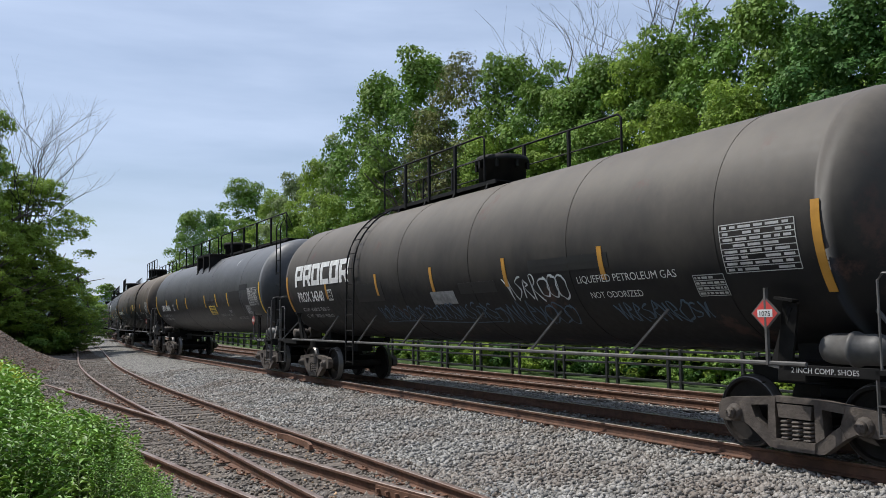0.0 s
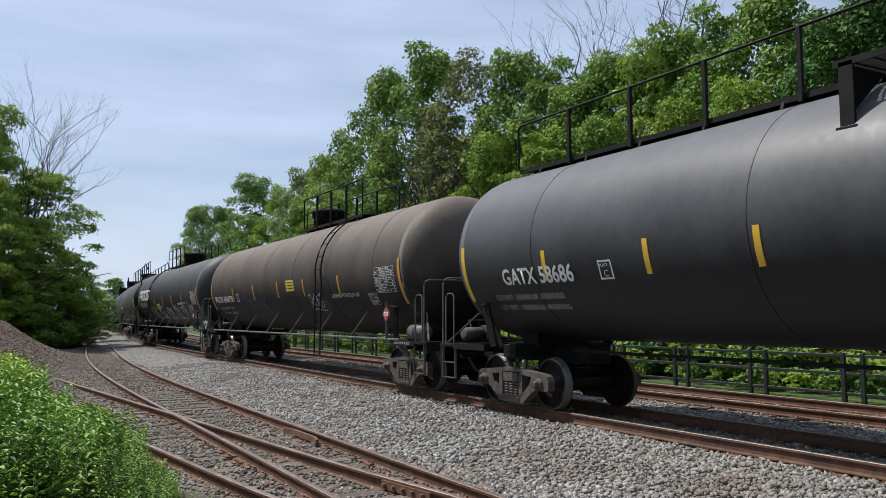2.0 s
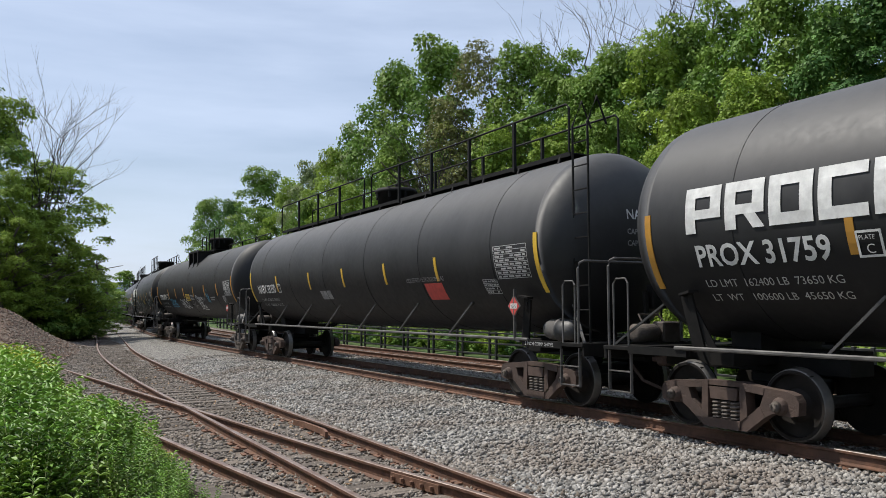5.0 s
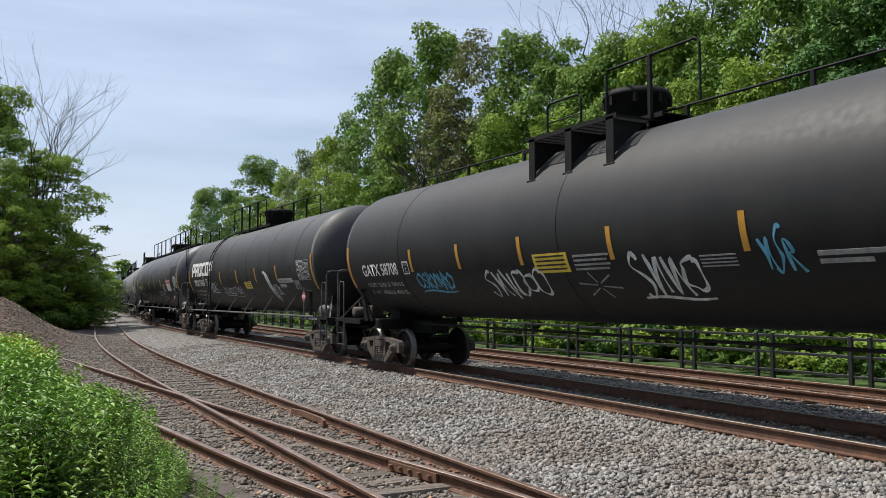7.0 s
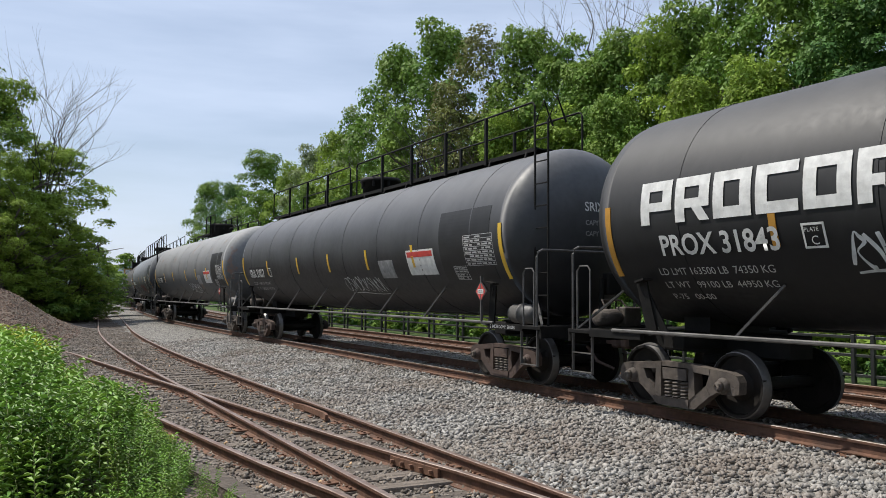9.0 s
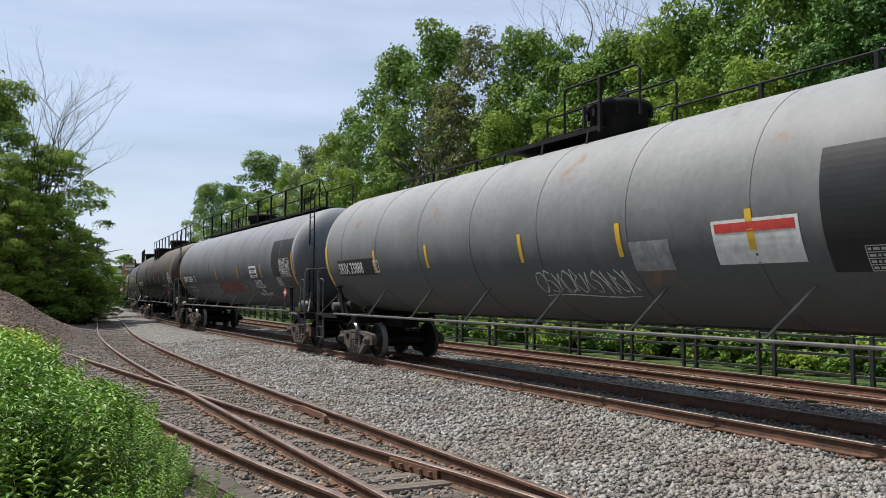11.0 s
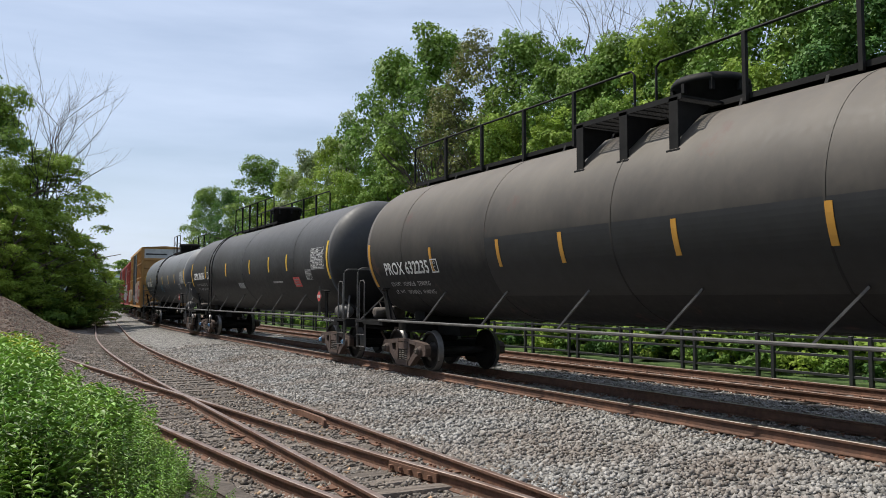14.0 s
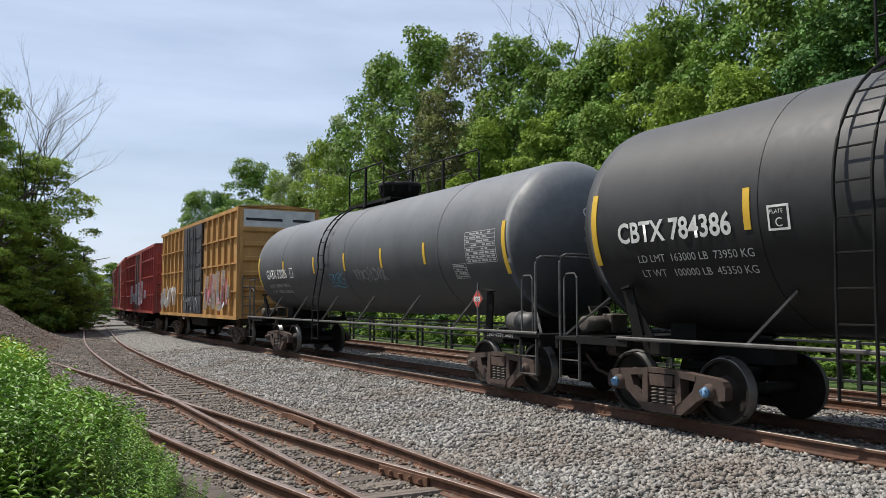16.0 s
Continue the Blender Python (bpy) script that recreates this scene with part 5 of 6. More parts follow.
def brackets(car, y, step=1.05):
    """Three triangular brackets under a side platform at the dome."""
    for k in range(3):
        def tri():
            bm = bmesh.new()
            pts = [(-0.60, 4.46), (-1.30, 4.46), (-1.30, 3.86), (-1.22, 3.94), (-0.98, 4.15)]
            for s in (-0.012, 0.012):
                bm.faces.new([bm.verts.new((x, s, z)) for x, z in pts])
            bm.verts.ensure_lookup_table()
            n = len(pts)
            for i in range(n):
                j = (i + 1) % n
                bm.faces.new((bm.verts[i], bm.verts[j], bm.verts[n + j], bm.verts[n + i]))
            box(bm, -1.335, -1.30, -0.09, 0.09, 3.74, 4.50, 0.004)
            box(bm, -1.36, -1.24, -0.13, 0.13, 3.72, 3.76, 0.004)
            return "bracket", bm, M_DARK
        part("bracket", shared("tri", tri), None, car, at=pose(0, y - (k - 1) * step, 0))
    bm = bmesh.new()
    for k in range(19):
        x = -1.31 + 0.055 * k
        box(bm, x - 0.006, x + 0.006, y - step * 1.15, y + step * 1.15, 4.47, 4.505)
    for k in range(12):
        v = y + step * (-1.15 + 2.3 * k / 11)
        box(bm, -1.32, -0.3, v - 0.01, v + 0.01, 4.47, 4.50)
    box(bm, -1.335, -1.32, y - step * 1.15, y + step * 1.15, 4.45, 4.53)
    part("side_platform", bm, M_DARK, car)


def side_pipe(car):
    def pipe():
        bm = bmesh.new()
        tube(bm, [(-1.52, -8.6, 1.14), (-1.52, 8.6, 1.14)], 0.028, 7)
        return "side_pipe", bm, M_PIPE
    for s in (-1, 1):
        part("side_pipe", shared("pipe", pipe), None, car, "grey pipe along the sill", at=pose(0, 0, 0, 0, 0, 0 if s < 0 else 180))
    def brace():
        bm = bmesh.new()
        bar(bm, (-1.50, 0.30, 1.14), (-1.24, -0.25, 1.80), 0.05, 0.03)
        return "pipe_brace", bm, M_PIPE
    for k in range(6):
        y = -6.0 + k * 2.4
        part("pipe_brace", shared("brace", brace), None, car, at=pose(0, y, 0))
        part("pipe_brace", MESHES["brace"], None, car, at=pose(0, -y, 0, 0, 0, 180))


def logo(car, y, v, w, h):
    """The owner's mark as plain white block shapes."""
    n = 6
    s = w / n
    for k in range(n):
        a = y - k * s
        bm = bmesh.new()
        def q(y0, y1, v0, v1):
            m = max(1, int(abs(v1 - v0) / 0.1))
            for i in range(m):
                bm.faces.new([bm.verts.new(wrap(p, r, 0.012)) for p, r in ((y0, v0 + (v1 - v0) * i / m), (y1, v0 + (v1 - v0) * i / m), (y1, v0 + (v1 - v0) * (i + 1) / m), (y0, v0 + (v1 - v0) * (i + 1) / m))])
        e, t = s * 0.90, s * 0.26
        q(a, a - e, v + h - t * 0.8, v + h)
        q(a, a - t, v, v + h - t * 0.8)
        if k in (2, 4):
            q(a - e + t, a - e, v + t * .8, v + h - t * 0.8)
            q(a - t, a - e, v, v + t * .8)
        elif k == 3:
            q(a - t, a - e, v, v + t * .8)
        else:
            q(a - t, a - e, v + h * .30, v + h * .30 + t * 0.7)
            q(a - e + t, a - e, v + h * .30 + t * 0.7, v + h - t * 0.8)
            if k in (1, 5):
                bm.faces.new([bm.verts.new(wrap(p, r, 0.012)) for p, r in ((a - e * 0.50, v + h * .30), (a - e * 0.50 - t, v + h * .30), (a - e, v), (a - e + t, v))])
        part("logo_block", bm, M_WHITE, car, "white block shape of the owner's mark")


def tank_car(label, paint, style, mark, rust=False, bright=True, cap=None, half=9.0, weights=None, pipe=True, logo_at=None, seams=6, extra=None, drop=-0.5, shift=0.0, wide=0.92, size=0.40, radius=1.62, strips=(5.9, 2.7, 0.0, -2.7, -5.3), ladder_y=3.9, side=1, plate=2.55):
    global TR
    TR = radius
    DROP[0] = drop
    tilt = math.degrees((drop + 0.2) / TR)
    car = tagged(new("tank_car"), label, "tank car", "cars of the freight train")
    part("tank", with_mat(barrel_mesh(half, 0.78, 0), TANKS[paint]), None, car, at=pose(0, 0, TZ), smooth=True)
    d = half - 9.0
    placard(car, -half + 0.80)
    for f in (-1, 1):
        end_gear(car, half, f)
        truck(car, f * (8.18 + d), rust, cap or M_TRUCK)
    wrapped_text("2 INCH COMP. SHOES", -8.5 - d, 1.045, 0.085, M_STENCIL, car, "sill_lettering", plane_x=-1.526)
    for i in range(seams):
        y = -half + 2 * half * (i + 0.5) / seams
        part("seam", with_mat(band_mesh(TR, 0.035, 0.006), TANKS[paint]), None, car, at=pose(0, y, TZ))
    stripe = M_STRIPE if bright else M_STRIPE2
    for y in strips:
        part("reflective_strip", with_mat(band_mesh(TR, 0.10, 0.010, 173, 191), stripe), None, car, "yellow reflective strip", at=pose(0, y * min(1, half / 9.0), TZ) @ pose(0, 0, 0, 0, tilt, 0))
    for y in (half - 0.03, -half + 0.03):
        part("reflective_strip", with_mat(band_mesh(TR, 0.11, 0.010, 165, 203), stripe), None, car, "tall yellow reflective strip", at=pose(0, y, TZ) @ pose(0, 0, 0, 0, tilt, 0))
    if pipe:
        side_pipe(car)
    else:
        bm = bmesh.new()
        tube(bm, [(-0.5, -7, 1.05), (-0.5, 7, 1.05)], 0.03, 6)
        part("brake_pipe", bm, M_DARK, car)
    if style == "short":
        e = 1.62 - TR
        g = ladder_y + 0.4
        walkway(car, side * g, side * -0.9, 1.1, 4.53 - e)
        railing(car, -0.57, side * g, side * -0.5, 4.53 - e, 5.50 - e, 1.15)
        railing(car, 0.57, side * g, side * -3.4, 4.53 - e, 5.45 - e, 1.5)
        ladder(car, side * ladder_y)
        dome(car, -0.3, 0.55, 0.62 - e)
    elif style == "full":
        walkway(car, 8.6, -8.6, 1.1, 4.53)
        railing(car, -0.58, 8.6, 0.9, 4.53, 5.42, 1.75, 1)
        railing(car, -0.58, 0.4, -8.6, 4.53, 5.42, 1.9, 1)
        railing(car, 0.58, 8.6, -8.6, 4.53, 5.35, 2.4, 1)
        dome(car, 0.0, 0.56, 0.5)
        ladder(car, -9.7, True)
    elif style == "bracket":
        walkway(car, 8.6, -8.6, 1.0, 4.53)
        railing(car, -0.55, 8.6, 0.6, 4.53, 5.40, 1.75, 1)
        railing(car, -0.55, 0.1, -8.6, 4.53, 5.40, 1.9, 1)
        dome(car, -0.5, 0.56, 0.55)
        brackets(car, 0.0)
        ladder(car, -9.7, True)
    elif style == "plain":
        walkway(car, 1.6, -1.6, 1.2, 4.62)
        railing(car, -0.6, -0.6, -2.6, 4.62, 5.45, 1.2)
        railing(car, 0.6, 1.6, -2.2, 4.62, 5.45, 1.2)
        railing(car, 0.1, 8.0, 1.6, 4.45, 4.80, 2.1, 1)
        railing(car, 0.1, -2.6, -8.0, 4.45, 4.80, 2.1, 1)
        dome(car, -1.4, 0.55, 0.6)
    elif style == "low":
        walkway(car, 2.4, -1.4, 1.1, 4.60)
        railing(car, -0.58, 1.6, 0.6, 4.60, 5.32, 1.0)
        railing(car, -0.58, -0.1, -2.2, 4.60, 5.55, 1.2, 1)
        railing(car, 0.2, 8.2, -8.2, 4.45, 4.82, 2.5, 1)
        dome(car, -0.2, 0.55, 0.72)
        brackets(car, 0.0)
    y0 = half - 0.75
    if logo_at:
        logo(car, y0, 0.30, 4.0, 0.60)
    if mark:
        wrapped_text(mark, y0 - 0.1 + shift, -0.14, size, M_WHITE, car, "car_mark", 0.009, wide)
    if weights:
        for i, line in enumerate(weights):
            wrapped_text(line, y0 - 0.12, -0.44 - 0.22 * i, 0.155, M_STENCIL, car, "weight_line", 0.0, 1.0)
    if mark:
        head_text(car, half, mark)
    bm = bmesh.new()
    c, s = (y0 - plate, 0.0), 0.15
    ring = []
    for q in (s, s - 0.028):
        ring.append([bm.verts.new(wrap(c[0] + a * q, c[1] + b * q, 0.016)) for a, b in ((1, 1), (-1, 1), (-1, -1), (1, -1))])
    for i in range(4):
        bm.faces.new((ring[0][i], ring[0][(i + 1) % 4], ring[1][(i + 1) % 4], ring[1][i]))
    part("plate_frame", bm, M_WHITE, car)
    wrapped_text("PLATE", c[0] + 0.115, c[1] + 0.05, 0.068, M_WHITE, car, "lettering")
    wrapped_text("C", c[0] + 0.05, c[1] - 0.105, 0.15, M_WHITE, car, "lettering")
    table_panel(-half + 1.38, 0.46, 1.08, 0.60, car)
    table_panel(-half + 1.95, -0.14, 0.5, 0.30, car, "test_panel", 4, 2)
    if extra:
        extra(car, half)
    return car


def x_soot(car, h):
    wrapped_patch(-3.4, -5.4, 0.08, 0.30, M_PATCH, car, "paint_patch")
    wrapped_patch(3.9, 2.4, -0.25, 0.2, M_PATCH, car, "paint_patch")
    wrapped_patch(-1.0, -2.3, -0.2, 0.02, M_PATCH, car, "paint_patch")
    wrapped_text("LIQUEFIED PETROLEUM GAS", -4.6, -0.14, 0.165, M_WHITE, car)
    wrapped_text("NOT ODORIZED", -4.8, -0.40, 0.15, M_WHITE, car)
    wrapped_patch(0.2, -0.75, -0.40, -0.12, M_FADED, car, "notice", 0.005, "pale notice with unreadable lines")
    scribble(3.0, -1.9, -0.80, -0.42, M_SPRAYD, car, 1, 0.035)
    scribble(-1.9, -4.2, -0.95, -0.45, M_SPRAYD, car, 2, 0.035)
    scribble(-2.6, -4.3, -0.38, 0.05, M_SPRAY, car, 3, 0.035)
    scribble(-5.2, -7.0, -0.85, -0.5, M_SPRAYD, car, 4, 0.035)


def x_grey(car, h):
    wrapped_patch(-1.65, -2.85, 0.05, 0.16, M_PATCH, car, "paint_patch")
    wrapped_patch(-5.2, -6.55, -0.62, 0.42, M_PATCH, car, "paint_patch")
    wrapped_patch(-6.6, -7.6, 0.42, 0.62, M_PATCH, car, "paint_patch")
    wrapped_patch(-1.9, -2.85, -0.43, -0.05, M_YDECAL, car, "notice", 0.006, "yellow notice with unreadable lines")
    for k in range(5):
        wrapped_patch(-2.0 - 0.04 * (k % 2), -2.75, -0.13 - k * 0.065, -0.10 - k * 0.065, M_PATCH, car, "notice_line", 0.009)
    wrapped_text("LIQUEFIED PETROLEUM", -3.25, -0.52, 0.155, M_FADED, car)
    wrapped_text("GAS", -4.0, -0.72, 0.155, M_FADED, car)
    wrapped_text("NON ODORIZED", -5.5, -0.66, 0.155, M_FADED, car)
    for k in range(3):
        wrapped_patch(-4.7, -5.05 + 0.05 * k, -0.30 - k * 0.05, -0.275 - k * 0.05, M_FADED, car, "stencil_line", 0.006)
    stain = bmesh.new()
    stroke(stain, [(-5.35, 1.75), (-5.42, 1.6), (-5.38, 1.45)], 0.05)
    part("scrape", stain, M_WHITE, car, "pale scrape in the paint")


def x_brown(car, h):
    wrapped_patch(-0.80, -1.50, 0.08, 0.42, M_YDECAL, car, "notice", 0.006, "yellow notice with unreadable lines")
    for k in range(3):
        wrapped_patch(-0.88, -1.42, 0.15 + k * 0.09, 0.18 + k * 0.09, M_PATCH, car, "notice_line", 0.009)
    scribble(4.4, 1.7, -0.42, -0.05, M_SPRAYD, car, 11, 0.035, "dull dark blue scrawl")
    scribble(-2.5, -3.6, -0.50, -0.05, M_SPRAY, car, 12, 0.035)
    wrapped_text("LIQUEFIED PETROLEUM GAS", -4.4, -0.2, 0.15, M_WHITE, car)


def x_black(seed, mats):
    def f(car, h):
        rng = random.Random(seed)
        y = 4.6
        k = 0
        while y > -6.5:
            w = rng.uniform(1.2, 2.0)
            scribble(y, y - w, -0.85 + rng.uniform(-.1, .1), -0.15 + rng.uniform(-.1, .1), mats[k % len(mats)], car, seed + k, 0.055)
            y -= w + rng.uniform(0.15, 0.8)
            k += 1
        wrapped_patch(2.1, 1.1, -0.30, 0.02, M_YDECAL, car, "notice", 0.006, "yellow notice with unreadable lines")
        for j in range(3):
            wrapped_patch(2.0, 1.2, -0.24 + j * 0.09, -0.21 + j * 0.09, M_PATCH, car, "notice_line", 0.009)
        wrapped_text("LIQUEFIED PETROLEUM GAS", -4.2, -0.10, 0.15, M_WHITE, car)
        wrapped_text("NOT ODORIZED", -4.4, -0.32, 0.13, M_WHITE, car)
    return f


def x_loops(car, h):
    """Thin loops, one bold tag, a black patch and the white cargo notice."""
    scribble(4.7, 3.5, -0.42, 0.0, M_SPRAY, car, 71, 0.05)
    scribble(2.6, -0.2, -0.62, -0.28, M_SPRAY, car, 72, 0.028)
    wrapped_patch(-0.9, -1.8, -0.36, -0.08, M_YDECAL, car, "notice", 0.006, "yellow notice with unreadable lines")
    for j in range(3):
        wrapped_patch(-1.0, -1.7, -0.30 + j * 0.08, -0.27 + j * 0.08, M_PATCH, car, "notice_line", 0.009)
    for k in range(4):
        bm = bmesh.new()
        pts = [(-3.55 - 0.55 * u - 0.10 * k, 0.18 - 0.9 * u + (0.30 - 0.05 * k) * math.sin(u * 4.4)) for u in (0, .12, .25, .37, .5, .62, .75, .87, 1)]
        stroke(bm, pts, 0.085)
        part("graffiti", bm, M_SPRAY, car, "bold curved sprayed tag")
    scribble(-4.3, -5.0, -0.66, -0.22, M_SPRAY, car, 73, 0.04)
    wrapped_patch(-5.1, -6.55, 0.02, 0.30, M_PATCH, car, "paint_patch")
    wrapped_patch(-5.1, -6.55, -0.20, -0.05, M_STENCIL, car, "notice", 0.006, "white cargo notice")
    wrapped_text("LIQUEFIED PETROLEUM GAS", -5.14, -0.175, 0.105, M_PATCH, car, wide=0.88)
    wrapped_patch(-5.15, -5.75, -0.36, -0.25, M_STENCIL, car, "notice", 0.006, "white cargo notice")
    wrapped_text("NOT ODORIZED", -5.18, -0.34, 0.075, M_PATCH, car, wide=0.85)


def x_tags(car, h):
    scribble(5.3, 3.8, -0.55, -0.15, M_SPRAYB, car, 91, 0.06, "blue sprayed scrawl")
    scribble(2.5, 0.6, -0.75, -0.20, M_SPRAY, car, 92, 0.06)
    wrapped_patch(0.75, -0.2, -0.28, 0.06, M_YDECAL, car, "notice", 0.006, "yellow notice with unreadable lines")
    for j in range(4):
        wrapped_patch(0.68, -0.13, -0.23 + j * 0.075, -0.20 + j * 0.075, M_PATCH, car, "notice_line", 0.009)
    for j in range(4):
        wrapped_patch(-0.35, -1.15 - 0.06 * (j % 2), -0.26 + j * 0.075, -0.225 + j * 0.075, M_FADED, car, "stencil_line", 0.006)
        wrapped_patch(-3.0, -3.6, -0.3 + j * 0.05, -0.28 + j * 0.05, M_FADED, car, "stencil_line", 0.006)
    bm = bmesh.new()
    for k in range(6):
        a = k * math.tau / 6 + 0.2
        stroke(bm, [(-0.75 + 0.06 * math.cos(a), -0.55 + 0.06 * math.sin(a)), (-0.75 + 0.3 * math.cos(a), -0.55 + 0.17 * math.sin(a)), (-0.75 + 0.5 * math.cos(a), -0.55 + 0.26 * math.sin(a))], 0.03)
    part("graffiti", bm, M_FADED, car, "sprayed star of thin strokes")
    scribble(-1.6, -2.95, -0.75, -0.10, M_SPRAY, car, 93, 0.07)
    scribble(-4.0, -4.5, -0.45, 0.1, M_SPRAYB, car, 94, 0.05, "blue sprayed scrawl")
    for j in range(2):
        wrapped_patch(-4.75, -5.6 + 0.2 * j, -0.22 - 0.10 * j, -0.16 - 0.10 * j, M_FADED, car, "stencil_line", 0.006)


def x_plain(car, h):
    wrapped_patch(2.0, 1.2, -0.45, -0.18, M_FADED, car, "notice", 0.005)
    wrapped_text("LIQUEFIED PETROLEUM GAS", -3.8, -0.1, 0.14, M_FADED, car)
    wrapped_patch(-4.6, -5.4, -0.55, -0.15, M_RED, car, "faded_notice", 0.005, "faded red notice")


def x_lined(car, h):
    wrapped_patch(-6.6, -8.6, -0.45, 1.0, M_PATCH, car, "paint_patch", 0.005, "large flat black paint patch")
    wrapped_patch(-5.0, -6.3, -0.30, 0.28, M_WHITE, car, "sign", 0.006, "white sign with red heading")
    wrapped_patch(-5.05, -6.25, 0.12, 0.24, M_RED, car, "sign_heading", 0.010)
    wrapped_patch(-3.4, -4.2, -0.35, 0.1, M_FADED, car, "notice", 0.006)
    wrapped_patch(h - 0.8, h - 3.2, -0.21, 0.22, M_PATCH, car, "mark_backing", 0.004)
    scribble(-0.8, -3.2, -0.75, -0.3, M_SPRAY, car, 31, 0.03)


def x_gas(car, h):
    wrapped_patch(h - 0.8, h - 3.2, -0.21, 0.22, M_PATCH, car, "mark_backing", 0.004)
    wrapped_patch(-3.95, -4.85, -0.10, 0.32, M_WHITE, car, "notice", 0.006, "white notice with unreadable telephone lines")
    for k, (a, b) in enumerate(((0.5, 0.03), (0.75, 0.10), (0.45, 0.03), (0.6, 0.03), (0.75, 0.10), (0.6, 0.03))):
        wrapped_patch(-4.4 + a / 2, -4.4 - a / 2, 0.25 - k * 0.063, 0.25 - k * 0.063 + b * 0.5, M_PATCH, car, "notice_line", 0.010)
    for i, (s, a) in enumerate((("LIQUIFIED", 0.50), ("PETROLEUM", 0.60), ("GAS", 0.2), ("NON-ODORIZED", 0.75))):
        wrapped_text(s, -4.80 + a, -0.34 - 0.18 * i, 0.205, M_WHITE, car, "lettering", 0.003)
    scribble(4.8, 1.4, -0.65, -0.25, M_FADED, car, 41, 0.022)
    scribble(1.2, -2.4, -0.75, -0.20, M_SPRAYR, car, 42, 0.10, "dark red sprayed scrawl")
    scribble(-2.2, -4.0, -0.80, -0.25, M_FADED, car, 43, 0.03)
    wrapped_patch(-6.8, -8.9, -0.1, 1.1, M_PATCH, car, "paint_patch", 0.005, "large flat black paint patch")


def x_under(car, h):
    wrapped_patch(3.6, -8.2, -0.75, 0.45, M_PATCH, car, "paint_patch", 0.003, "flat black overpainted side")
    wrapped_text("LIQUEFIED PETROLEUM GAS", -4.6, -0.30, 0.15, M_WHITE, car)


def x_clean(car, h):
    wrapped_patch(0.9, 0.15, -0.64, -0.42, M_FADED, car, "notice", 0.006)
    wrapped_patch(-5.75, -6.35, -0.66, -0.34, M_RED, car, "faded_notice", 0.006, "faded red notice")
    for k in range(3):
        wrapped_patch(-5.85, -6.25, -0.60 + k * 0.085, -0.57 + k * 0.085, M_FADED, car, "notice_line", 0.009)
    wrapped_patch(-5.0, -6.1, 0.0, 0.22, M_PATCH, car, "paint_patch")
    wrapped_patch(-3.6, -4.6, -0.50, -0.44, M_FADED, car, "stencil_line", 0.006)


def x_small(car, h):
    scribble(1.2, 0.2, -0.45, -0.1, M_SPRAYB, car, 61, 0.03, "blue sprayed scrawl")
    scribble(-0.6, -2.4, -0.4, -0.05, M_FADED, car, 62, 0.03, "faded grey scrawl")


